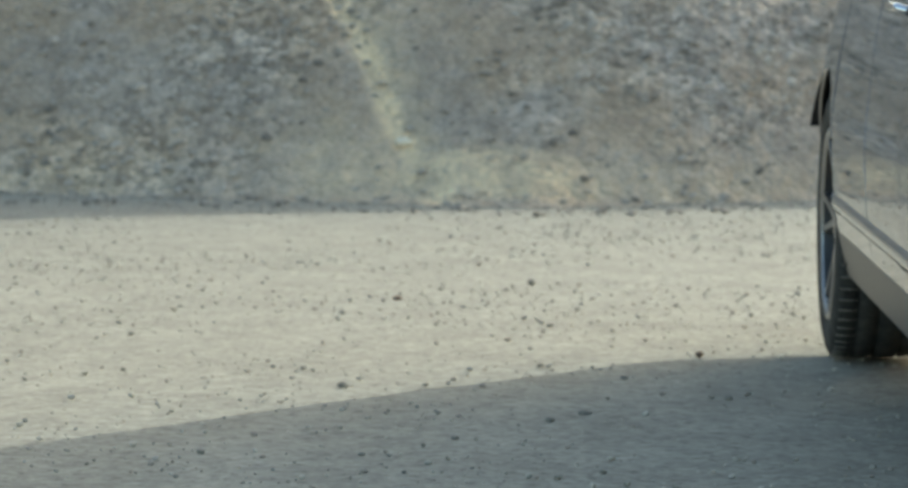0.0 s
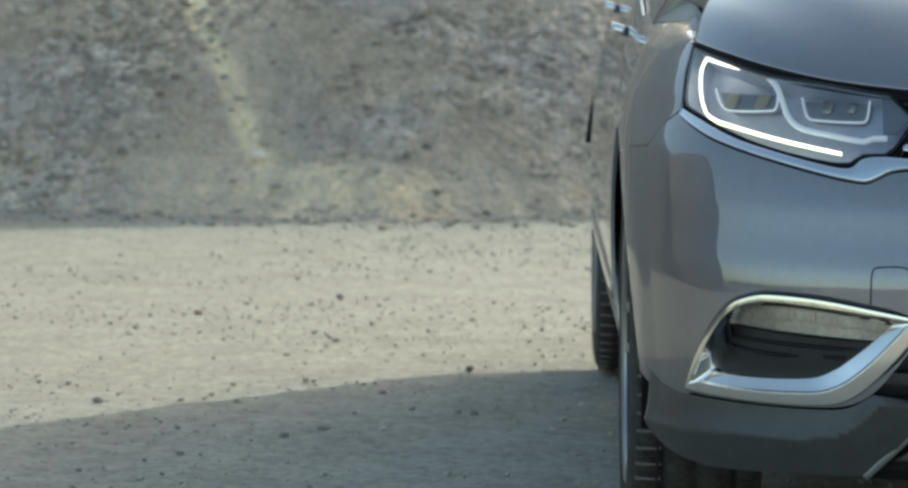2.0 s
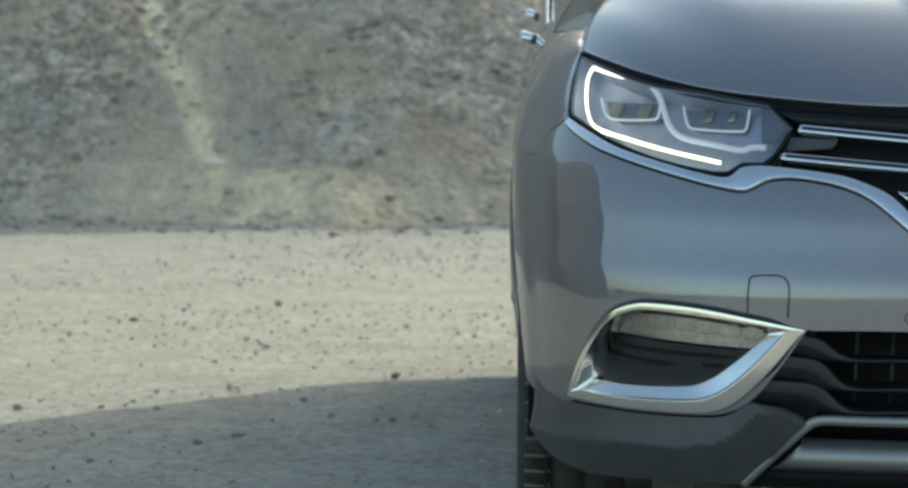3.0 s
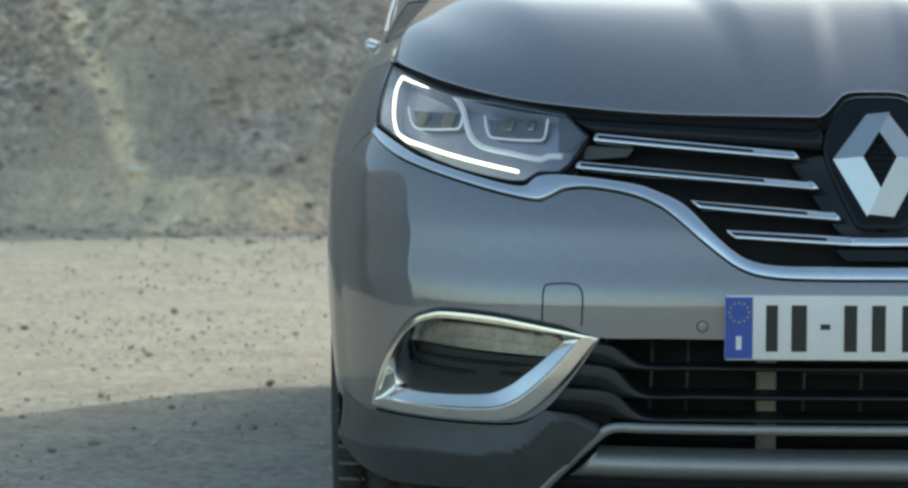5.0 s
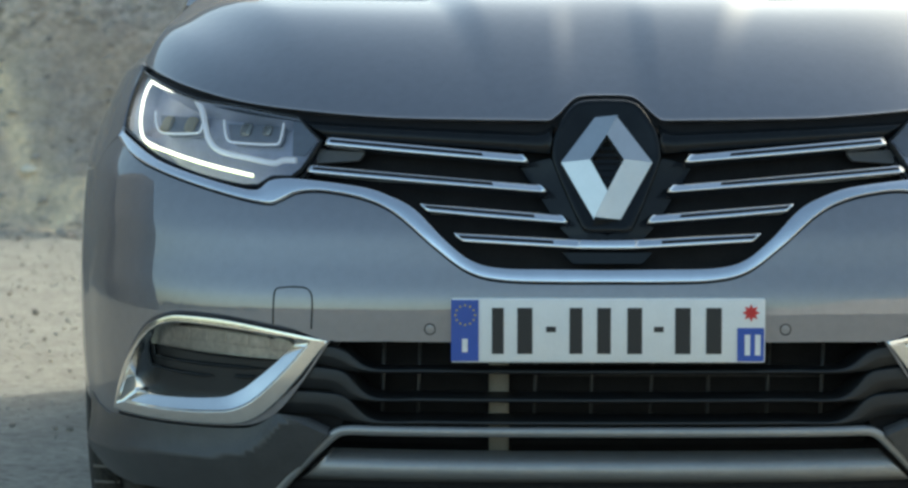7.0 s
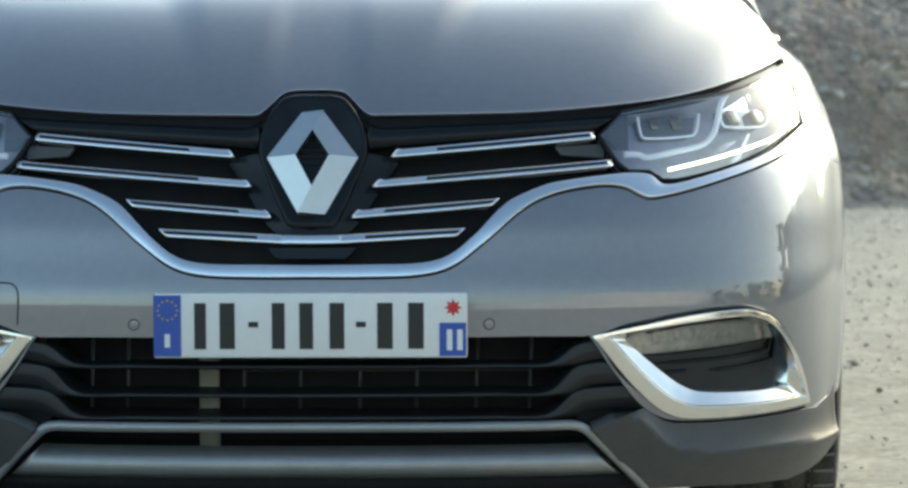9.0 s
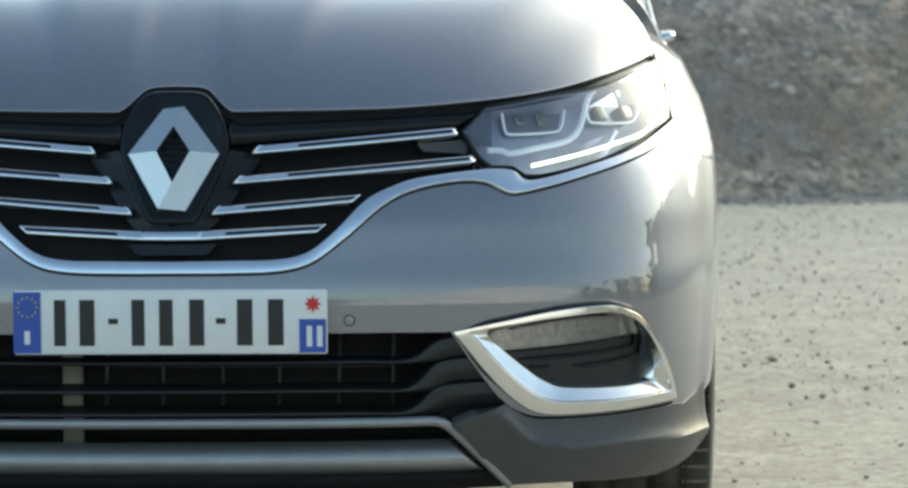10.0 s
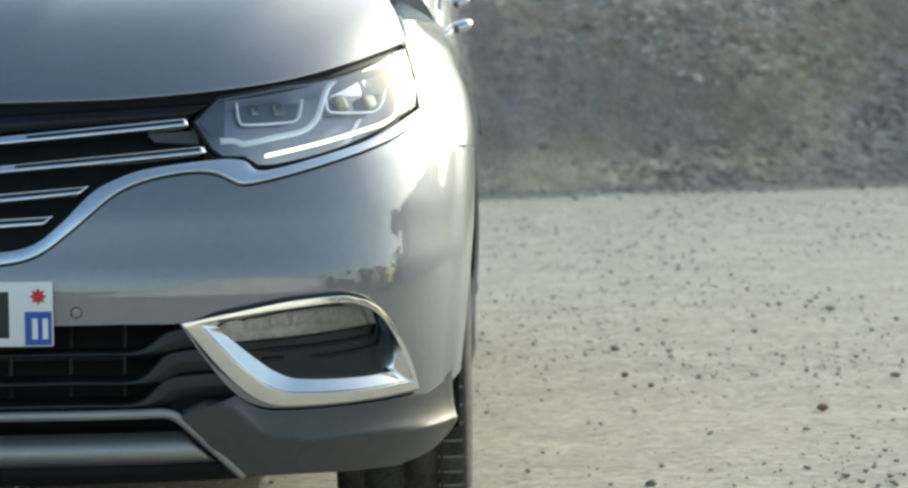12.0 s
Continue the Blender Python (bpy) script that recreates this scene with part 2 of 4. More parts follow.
def ribbon(name, up, low, mat, parent, prof, count=80, closed=False, side=1, label="", both=False):
    """A moulding between two lines on the skin. prof: (share of the way from up to low, height out of the skin) across it."""
    up, low = resample(up, count), resample(low, count)
    if both:
        up, low = (np.concatenate([c, c[::-1][1:] * [-1, 1]]) for c in (up, low))
    up, low = up * [side, 1], low * [side, 1]
    rows = [skin((1 - t) * up[:, 0] + t * low[:, 0], (1 - t) * up[:, 1] + t * low[:, 1], np.full(len(up), d)) for t, d in prof]
    m, verts = len(up), np.concatenate(rows)
    faces = [(r * m + i, r * m + (i + 1) % m, (r + 1) * m + (i + 1) % m, (r + 1) * m + i)
             for r in range(len(rows) - 1) for i in range(m if closed else m - 1)]
    if not closed:
        faces += [[r * m for r in range(len(rows))], [r * m + m - 1 for r in range(len(rows))]]
    return mesh_part(name, verts, faces, mat, parent, label)


def tube(name, line, radius, mat, parent, label="", n=10, closed=False, flat=1.0):
    line = np.asarray(line, float)
    tan = np.gradient(line, axis=0) if not closed else np.roll(line, -1, 0) - np.roll(line, 1, 0)
    tan /= np.linalg.norm(tan, axis=1, keepdims=True) + 1e-12
    side = np.cross(tan, [0, 1, 0.01])
    side /= np.linalg.norm(side, axis=1, keepdims=True) + 1e-12
    up = np.cross(side, tan)
    ang = np.linspace(0, 2 * np.pi, n, endpoint=False)
    rad = np.broadcast_to(radius, len(line))[:, None, None]
    ring = line[:, None] + rad * (np.cos(ang)[None, :, None] * side[:, None] + flat * np.sin(ang)[None, :, None] * up[:, None])
    verts, m = ring.reshape(-1, 3), len(line)
    faces = [(i * n + j, i * n + (j + 1) % n, ((i + 1) % m) * n + (j + 1) % n, ((i + 1) % m) * n + j)
             for i in range(m if closed else m - 1) for j in range(n)]
    if not closed:
        faces += [list(range(n))[::-1], [(m - 1) * n + j for j in range(n)]]
    return mesh_part(name, verts, faces, mat, parent, label)


def box(name, lo, hi, mat, parent=None, bevel=0.0, label="", segments=2):
    bm = bmesh.new()
    bmesh.ops.create_cube(bm, size=1)
    lo, hi = Vector(lo), Vector(hi)
    for v in bm.verts:
        v.co = Vector(((lo[i] + hi[i]) / 2 + v.co[i] * (hi[i] - lo[i]) for i in range(3)))
    if bevel:
        bmesh.ops.bevel(bm, geom=bm.edges[:], offset=bevel, segments=segments, affect="EDGES", profile=0.5)
    return part(name, bm, mat, parent, label, smooth=bool(bevel))


# ---- the car's outer skin: a is the way round the nose from the middle, z the height ----
def smooth_curve(*keys):
    """A smooth function through (position, value) keys."""
    p = np.array([k[0] for k in keys], float)
    v = np.array([k[1] for k in keys], float)
    s = np.diff(v) / np.diff(p)
    m = np.concatenate([[s[0]], np.where(s[1:] * s[:-1] > 0, 2 * s[1:] * s[:-1] / (s[1:] + s[:-1] + 1e-12), 0), [s[-1]]])

    def f(x):
        x = np.asarray(x, float)
        i = np.clip(np.searchsorted(p, x) - 1, 0, len(p) - 2)
        h = p[i + 1] - p[i]
        t = (x - p[i]) / h
        inside = ((2 * t**3 - 3 * t**2 + 1) * v[i] + (t**3 - 2 * t**2 + t) * h * m[i]
                  + (3 * t**2 - 2 * t**3) * v[i + 1] + (t**3 - t**2) * h * m[i + 1])
        return np.where(t < 0, v[i] + t * h * m[i], np.where(t > 1, v[i + 1] + (t - 1) * h * m[i + 1], inside))
    return f


nose_y = smooth_curve((.10, .13), (.18, .07), (.28, .03), (.37, .012), (.47, .006), (.55, .006), (.585, .0088), (.61, .0150), (.635, .0225),
                      (.66, .0290), (.685, .0355), (.72, .050), (.79, .085), (.87, .115), (.95, .165), (1.05, .25))
half_width = smooth_curve((.10, .85), (.18, .885), (.35, .925), (.47, .938), (.62, .944), (.76, .942), (.85, .928), (.92, .905),
                          (.95, .890), (1.0, .866), (1.05, .852), (1.15, .835))
corner_length = smooth_curve((.10, .68), (.35, .74), (.47, .78), (.60, .83), (.76, .88), (.84, .98), (.95, 1.04), (1.15, 1.06))
side_width = smooth_curve((.10, .85), (.18, .885), (.35, .93), (.50, .950), (.62, .953), (.77, .938), (.96, .902), (1.05, .880), (1.15, .855))
_th = np.linspace(0, np.pi / 2, 6001)
_rx, _ry = .93 * np.sin(_th) ** (2 / 3), .8 * (1 - np.cos(_th) ** (2 / 3))
_arc = np.concatenate([[0], np.cumsum(np.hypot(np.diff(_rx), np.diff(_ry)))])
A1 = float(_arc[-1])                 # where the corner ends and the side begins
SIDE, REAR_Y, TAIL = 2.90, 3.80, .98
A2 = A1 + SIDE
_rx2, _ry2 = .93 * np.cos(_th) ** (2 / 2.6), TAIL * np.sin(_th) ** (2 / 2.6)
_arc2 = np.concatenate([[0], np.cumsum(np.hypot(np.diff(_rx2), np.diff(_ry2)))])
A3 = A2 + float(_arc2[-1])


def skin_flat(a, z):
    a, z = np.broadcast_arrays(np.asarray(a, float), np.asarray(z, float))
    sign, b = np.where(a < 0, -1.0, 1.0), np.abs(a)
    w, y0, ln = half_width(z), nose_y(z), corner_length(z)
    far = np.clip((b - A1 - .1) / .8, 0, 1)
    w = w + (side_width(z) - w) * far**2 * (3 - 2 * far)
    th = np.interp(b, _arc, _th)
    x, y = w * np.sin(th) ** (2 / 3), y0 + ln * (1 - np.clip(np.cos(th), 0, 1) ** (2 / 3))
    k = np.clip((b - A1) / SIDE, 0, 1)
    y = np.where(b > A1, y + (REAR_Y - y0 - ln) * k, y)
    t2 = np.interp(b - A2, _arc2, _th)
    x = np.where(b > A2, w * np.clip(np.cos(t2), 0, 1) ** (2 / 2.6), x)
    y = np.where(b > A2, REAR_Y + TAIL * np.sin(t2) ** (2 / 2.6), y)
    return np.stack([sign * x, y, z], -1)


def skin_normal(a, z):
    e = 2e-3
    du = skin_flat(np.asarray(a) + e, z) - skin_flat(np.asarray(a) - e, z)
    dv = skin_flat(a, np.asarray(z) + e) - skin_flat(a, np.asarray(z) - e)
    n = np.cross(du, dv)
    return n / (np.linalg.norm(n, axis=-1, keepdims=True) + 1e-12)


def skin(a, z, d=0.0):
    """Points of the skin, d metres out of it."""
    return skin_flat(a, z) + skin_normal(a, z) * np.asarray(d, float)[..., None]


def round_at(y, z):
    """The way round at which the skin's side lies at y."""
    table = np.linspace(0, A3, 6000)
    return float(np.interp(y, skin_flat(table, z)[:, 1], table))


# ---- ground, bank and far hills ----
def ground_material():
    m = material("dusty_gravel", (0.355, 0.322, 0.262), rough=0.95, var=0.08, scale=3.6, bump=0.6, bump_scale=70, color2=(0.42, 0.388, 0.32))
    nt = m.node_tree
    b = nt.nodes["Principled BSDF"]
    co, vor, ramp, mul = (nt.nodes.new("ShaderNode" + k) for k in ("TexCoord", "TexNoise", "ValToRGB", "Mix"))
    vor.inputs["Scale"].default_value, vor.inputs["Detail"].default_value = 34, 6
    ramp.color_ramp.elements[0].position, ramp.color_ramp.elements[1].position = 0.30, 0.46
    ramp.color_ramp.elements[0].color, ramp.color_ramp.elements[1].color = (0.60, 0.59, 0.57, 1), (1, 1, 1, 1)
    mul.data_type, mul.blend_type = "RGBA", "MULTIPLY"
    mul.inputs[0].default_value = 1
    old = b.inputs["Base Color"].links[0].from_socket
    nt.links.new(co.outputs["Object"], vor.inputs["Vector"]), nt.links.new(vor.outputs[0], ramp.inputs[0])
    nt.links.new(old, mul.inputs[6]), nt.links.new(ramp.outputs[0], mul.inputs[7]), nt.links.new(mul.outputs[2], b.inputs["Base Color"])
    return m


DUST = ground_material()
grain(DUST, 75, 0.86, 1.12)
grain(DUST, 26, 0.88, 1.08)
ROCK = material("grey_loose_rock", (0.345, 0.295, 0.245), rough=0.95, var=0.35, scale=2.2, bump=0.8, bump_scale=60, color2=(0.50, 0.43, 0.36))


def bank_material():
    """Shaded rubble: patches of blue-grey gravel and brown soil, with sandy runs where the bank's own sand attribute says so."""
    m = material("rubble_bank", (0.360, 0.295, 0.250), rough=0.95, var=0.26, scale=9, bump=1.0, bump_scale=60, color2=(0.455, 0.387, 0.334))
    nt = m.node_tree
    b = nt.nodes["Principled BSDF"]
    N, Lk = nt.nodes.new, nt.links.new
    old = b.inputs["Base Color"].links[0].from_socket
    co, patch, ramp, soil = N("ShaderNodeTexCoord"), N("ShaderNodeTexNoise"), N("ShaderNodeValToRGB"), N("ShaderNodeMix")
    patch.inputs["Scale"].default_value, patch.inputs["Detail"].default_value = 1.6, 6
    ramp.color_ramp.elements[0].position, ramp.color_ramp.elements[1].position = 0.42, 0.60
    soil.data_type, soil.blend_type = "RGBA", "MULTIPLY"
    soil.inputs[7].default_value = (1.07, 0.97, 0.85, 1)
    Lk(co.outputs["Object"], patch.inputs["Vector"]), Lk(patch.outputs[0], ramp.inputs[0])
    Lk(ramp.outputs[0], soil.inputs[0]), Lk(old, soil.inputs[6])
    at, mx, ns, mul, m2 = (N("ShaderNode" + k) for k in ("Attribute", "Mix", "TexNoise", "Math", "Math"))
    at.attribute_name, mx.data_type, mul.operation, m2.operation, m2.use_clamp = "sand", "RGBA", "MULTIPLY", "MULTIPLY", True
    ns.inputs["Scale"].default_value, ns.inputs["Detail"].default_value = 7, 6
    mul.inputs[1].default_value = 1.7
    mx.inputs[7].default_value = (0.92, 0.70, 0.45, 1)
    Lk(co.outputs["Object"], ns.inputs["Vector"]), Lk(ns.outputs[0], mul.inputs[0])
    Lk(at.outputs["Fac"], m2.inputs[0]), Lk(mul.outputs[0], m2.inputs[1])
    slate, dim = N("ShaderNodeAttribute"), N("ShaderNodeMix")
    slate.attribute_name, dim.data_type, dim.blend_type = "slate", "RGBA", "MULTIPLY"
    dim.inputs[7].default_value = (0.80, 0.80, 0.80, 1)
    Lk(slate.outputs["Fac"], dim.inputs[0]), Lk(soil.outputs[2], dim.inputs[6])
    Lk(m2.outputs[0], mx.inputs[0]), Lk(dim.outputs[2], mx.inputs[6]), Lk(mx.outputs[2], b.inputs["Base Color"])
    return m


BANK = bank_material()
grain(BANK, 24, 0.55, 1.65, 0.8, "rubble")
grain(BANK, 11, 0.75, 1.25, 0.5, "rubble")
grain(BANK, 60, 0.86, 1.15)
PEBBLE = material("dark_pebble", (0.50, 0.46, 0.385), rough=0.9, var=0.3, scale=30)
PALE = material("pale_stone", (0.42, 0.36, 0.30), rough=0.9, var=0.2, scale=20)
GREY = material("grey_quarry_rock", (0.40, 0.40, 0.395), rough=0.9, var=0.2, scale=0.6, bump=0.8, bump_scale=8)
WHITE_STONE = material("white_stone", (0.88, 0.78, 0.62), rough=0.9, var=0.12, scale=40, bump=0.5, bump_scale=120)
SOIL = material("brown_ridge_soil", (0.24, 0.205, 0.165), rough=0.95, var=0.25, scale=0.5, bump=0.8, bump_scale=8)
FILL_ROCK = material("pale_fill_rock", (0.52, 0.52, 0.525), rough=0.9, var=0.15, scale=0.5, bump=0.8, bump_scale=8)
LEAF = material("dark_foliage", (0.05, 0.065, 0.035), rough=0.8, var=0.3, scale=0.5)


def vary_pieces(m, low, high):
    """Makes each loose stone of a mesh lighter or darker than the next."""
    nt = m.node_tree
    b = nt.nodes["Principled BSDF"]
    geo, rng, mul = (nt.nodes.new("ShaderNode" + k) for k in ("NewGeometry", "MapRange", "Mix"))
    rng.inputs[3].default_value, rng.inputs[4].default_value = low, high
    mul.data_type, mul.blend_type = "RGBA", "MULTIPLY"
    mul.inputs[0].default_value = 1
    old = b.inputs["Base Color"].links[0].from_socket
    nt.links.new(geo.outputs["Random Per Island"], rng.inputs[0]), nt.links.new(old, mul.inputs[6])
    nt.links.new(rng.outputs[0], mul.inputs[7]), nt.links.new(mul.outputs[2], b.inputs["Base Color"])


vary_pieces(ROCK, .72, 1.55)
vary_pieces(PEBBLE, .65, 1.2)


def fbm(x, y, seed, octaves=4):
    return sum(noise.noise((x * 2**o + seed, y * 2**o - seed, seed * .37)) / 2**o for o in range(octaves))


def track_dip(y):
    """The track sinks a little towards the bank."""
    k, far = min(1, max(0, (y - 1.4) / 2.3)), min(1, max(0, (y - 4) / 5.5))
    return -.020 * k * k * (3 - 2 * k) - .020 * far * far * (3 - 2 * far)


def build_ground():
    xs = np.unique(np.concatenate([np.linspace(-1500, -20, 12), np.linspace(-20, -6, 15), np.linspace(-6, 6, 200), np.linspace(6, 20, 15), np.linspace(20, 1500, 12)]))
    ys = np.unique(np.concatenate([np.linspace(-1500, -20, 12), np.linspace(-20, 0, 30), np.linspace(0, 14, 230), np.linspace(14.1, 30, 12), np.linspace(30, 1500, 12)]))
    verts = []
    for x in xs:
        for y in ys:
            near = abs(x) < 8 and -2 < y < 14
            h = 0.006 * fbm(x * .5, y * .9, 3.1) + 0.0022 * fbm(x * 4, y * 4, 7.7, 2) if near else 0
            verts.append((x, y, h + track_dip(y) - 0.004))
    m = len(ys)
    faces = [(i * m + j, (i + 1) * m + j, (i + 1) * m + j + 1, i * m + j + 1) for i in range(len(xs) - 1) for j in range(m - 1)]
    return tagged(mesh_part("ground", verts, faces, DUST), "pale dusty gravel track, dry and trodden", "ground", kind="structure")


bank_line = smooth_curve((-30, 9.8), (-6, 10.6), (-2.75, 10.25), (-1.52, 10.12), (0, 10.85), (1.65, 11.35), (3.3, 12.1), (8, 13.0), (30, 14.6))


def bank_y(x, u):
    """How far off the bank lies, u metres up from its uneven foot."""
    wobble = 0.16 * noise.noise((x * 1.3, 5.5, 0)) + 0.05 * noise.noise((x * 6, 1.5, 0))
    k = min(1, max(0, u / 1.2))
    lean = min(.40, max(0, .45 * (float(bank_line(x)) - 10.2 - .1 * x))) * k * k * (3 - 2 * k)      # steeper where its foot swings back
    return float(bank_line(x)) + u - lean + wobble * math.exp(-max(0, u) / .3)


def bank_height(x, u):
    rise, top = 0.76 * max(0, u) ** 1.03, 3.2 + 13 * min(1, max(0, (-x - .5) / 4.5)) + 0.25 * noise.noise((x * .3, 2.2, 0))
    z = top * (1 - math.exp(-rise / top * 1.15)) if u > 0 else 0.1 * u
    rough = min(1, max(0, u + .25) * 1.4)
    run = math.exp(-((x + 2.29 + .43 * u) / .10) ** 2)                 # a sandy run down the bank
    z += rough * (0.03 * noise.noise((x * .6 + u * .25, u * .4, 1.7)) + 0.016 * fbm(x * 2.9, u * 2.6, 9.2, 5) * (1 - .6 * run) - .05 * run)
    return z + (.05 + .017 * rills(x, u)) * math.exp(-((x + 2.0) / .45) ** 2 - ((u - .1) / .3) ** 2)


def rills(x, u):
    """Shallow rills that fan out from the foot of the sandy run."""
    return math.sin(2 * math.pi * (u + .20 * (x + 2.4) + .04 * noise.noise((x * 2, u * 5, 4))) / .062)


def bank_sand(x, u):
    run = math.exp(-((x + 2.29 + .43 * u + .04 * noise.noise((u * 3, 1, 1))) / .042) ** 2) * 2.6
    fan = (1.15 + .70 * rills(x, u)) * math.exp(-((x + 2.0) / .30) ** 2 - ((u - .10) / .14) ** 2)
    soil = .26 * math.exp(-((x + 2.78) / .36) ** 2 - ((u - .22) / .30) ** 2) + .22 * math.exp(-((x + 2.28 + .3 * u) / .16) ** 2)
    east = .28 * math.exp(-((x - 2.75) / .2) ** 2 - ((u - .5) / .35) ** 2)
    foot = .5 * math.exp(-((u - .05) / .2) ** 2)
    brown = .14 / (1 + math.exp((x + .6) * 2))
    return min(1, brown + soil + run + fan + east + foot * (.5 + noise.noise((x * 1.1, 3, 3))) + max(0, .15 * fbm(x * .5, u * .4, 4.4, 3)))


def bank_rubble(x, u):
    """How thickly loose stone lies on the bank: none on the smooth soil, 1 in the heaps."""
    k = .30 + .9 * fbm(x * .9 + .3, u * 1.5, 6.3, 3)
    for cx, cu, rx, ru, add in ((-3.75, .45, .50, .55, .7), (-3.05, 1.0, .35, .35, .5), (-2.75, .25, .38, .26, -1.0), (-1.75, .75, .45, .6, -.25), (-1.75, .12, .5, .16, -.8),
                                (-.80, .45, .42, .38, .8), (3.1, .35, .35, .3, .7), (1.6, .10, .9, .12, .4), (1.5, .75, 1.0, .55, -.45)):
        k += add * math.exp(-((x - cx) / rx) ** 2 - ((u - cu) / ru) ** 2)
    return min(1, max(0, k))


def build_bank():
    xs = np.concatenate([np.linspace(-26, -6, 60), np.linspace(-5.95, 7, 420), np.linspace(7.1, 30, 60)])
    us = np.concatenate([np.linspace(-.3, 3, 130), np.linspace(3.1, 22, 60)])
    verts, sand = [], []
    for x in xs:
        for u in us:
            verts.append((x, bank_y(x, u), bank_height(x, u) - .04))
            sand.append(bank_sand(x, u))
    m = len(us)
    faces = [(i * m + j, (i + 1) * m + j, (i + 1) * m + j + 1, i * m + j + 1) for i in range(len(xs) - 1) for j in range(m - 1)]
    ob = mesh_part("bank", verts, faces, BANK)
    layer = ob.data.attributes.new("sand", "FLOAT", "POINT")
    layer.data.foreach_set("value", sand)
    layer = ob.data.attributes.new("rubble", "FLOAT", "POINT")
    layer.data.foreach_set("value", [bank_rubble(x, u) for x in xs for u in us])
    layer = ob.data.attributes.new("slate", "FLOAT", "POINT")
    layer.data.foreach_set("value", [1 / (1 + math.exp(-(v[0] - .9 + .8 * noise.noise((v[0] * .7, v[1] * .7, 2))) * 2.2)) for v in verts])
    return tagged(ob, "bank of loose grey rock and sandy rubble beside the track", "embankment", kind="structure")


def chip(rng, size, detail=1):
    """The points and faces of one uneven stone."""
    bm = bmesh.new()
    bmesh.ops.create_icosphere(bm, subdivisions=detail, radius=1)
    sx, sy, sz = size * rng.uniform(.7, 1.3), size * rng.uniform(.7, 1.3), size * rng.uniform(.45, .8)
    off = rng.uniform(0, 50)
    for v in bm.verts:
        k = 1 + 0.35 * noise.noise(v.co * 1.3 + Vector((off, 0, 0)))
        v.co = Vector((v.co.x * sx * k, v.co.y * sy * k, v.co.z * sz * k))
    out = ([v.co.copy() for v in bm.verts], [[v.index for v in f.verts] for f in bm.faces])
    bm.free()
    return out


def scatter(name, count, place, size, mat, label, category, seed):
    """Many loose stones in one mesh, for what nobody could count."""
    rng = random.Random(seed)
    kinds = [chip(rng, 1.0) for _ in range(14)]
    verts, faces = [], []
    for _ in range(count):
        x, y, z = place(rng)
        r = size(rng)
        turn = Euler((rng.uniform(-.4, .4), rng.uniform(-.4, .4), rng.uniform(0, 6.3))).to_matrix() * r
        v, f = rng.choice(kinds)
        k = len(verts)
        verts += [turn @ p + Vector((x, y, z + r * .25)) for p in v]
        faces += [[i + k for i in t] for t in f]
    return tagged(mesh_part(name, verts, faces, mat, smooth=False), label, category, kind="stuff")


ground = build_ground()
bank = build_bank()


def on_track(rng):
    while True:
        x, y = rng.uniform(-5, 5.5), rng.uniform(-.5, 12)
        if rng.random() < .5 + .9 * fbm(x * .8, y * .8, 2.6, 3):
            return x, y, track_dip(y)


def on_bank(rng):
    while True:
        x, u = rng.uniform(-6.5, 7.5), rng.uniform(-.1, 3.4) * rng.uniform(.3, 1)
        if rng.random() < .06 + .94 * bank_rubble(x, u):
            break
    return x, bank_y(x, u), bank_height(x, u) - .05


scatter("gravel", 14000, on_track, lambda r: .0032 + .0060 * r.random() ** 4, PEBBLE, "loose dark pebbles strewn over the dusty track", "gravel", 11)
scatter("pale_gravel", 4500, on_track, lambda r: .003 + .007 * r.random() ** 4, PALE, "loose pale pebbles strewn over the dusty track", "gravel", 12)
scatter("rubble", 11000, on_bank, lambda r: .009 + .024 * r.random() ** 4, ROCK, "grey rubble lying on the slope of the bank", "rubble", 13)
scatter("pale_rubble", 3000, on_bank, lambda r: .008 + .022 * r.random() ** 5, PALE, "pale broken stones lying on the slope of the bank", "rubble", 14)


def on_foot(rng):
    x, u = rng.uniform(-6, 6), -.75 * rng.random() ** 2
    y = bank_y(x, 0) + u
    return x, y, track_dip(y)


scatter("foot_rubble", 1500, on_foot, lambda r: .005 + .022 * r.random() ** 5, ROCK, "grey rubble fallen to the foot of the bank", "rubble", 15)


def heap(name, x, y, rx, ry, height, seed, mat, label):
    """A steep heap of quarry rock."""
    verts, n, m = [], 96, 40
    for i in range(n):
        t = 2 * math.pi * i / n
        for j in range(m + 1):
            r = j / m
            k = 1 + .22 * noise.noise((math.cos(t) * 1.4, math.sin(t) * 1.4, seed))
            px, py = x + rx * k * r * math.cos(t), y + ry * k * r * math.sin(t)
            h = height * (1 - r**2) + .9 * fbm(px * .25, py * .25, seed) * (1 - r)
            verts.append((px, py, h - .2))
    faces = [(i * (m + 1) + j, i * (m + 1) + j + 1, ((i + 1) % n) * (m + 1) + j + 1, ((i + 1) % n) * (m + 1) + j) for i in range(n) for j in range(m)]
    return tagged(mesh_part(name, verts, faces, mat), label, "hill", kind="structure")


heap("backdrop_heap_east", 27, 15.5, 8.5, 8.5, 7.0, 8.1, GREY, "heap of grey quarry rock beyond the track")
heap("backdrop_heap_west", -22, 10, 8.5, 11, 11.5, 4.4, SLATE, "tall heap of grey quarry rock beyond the track")


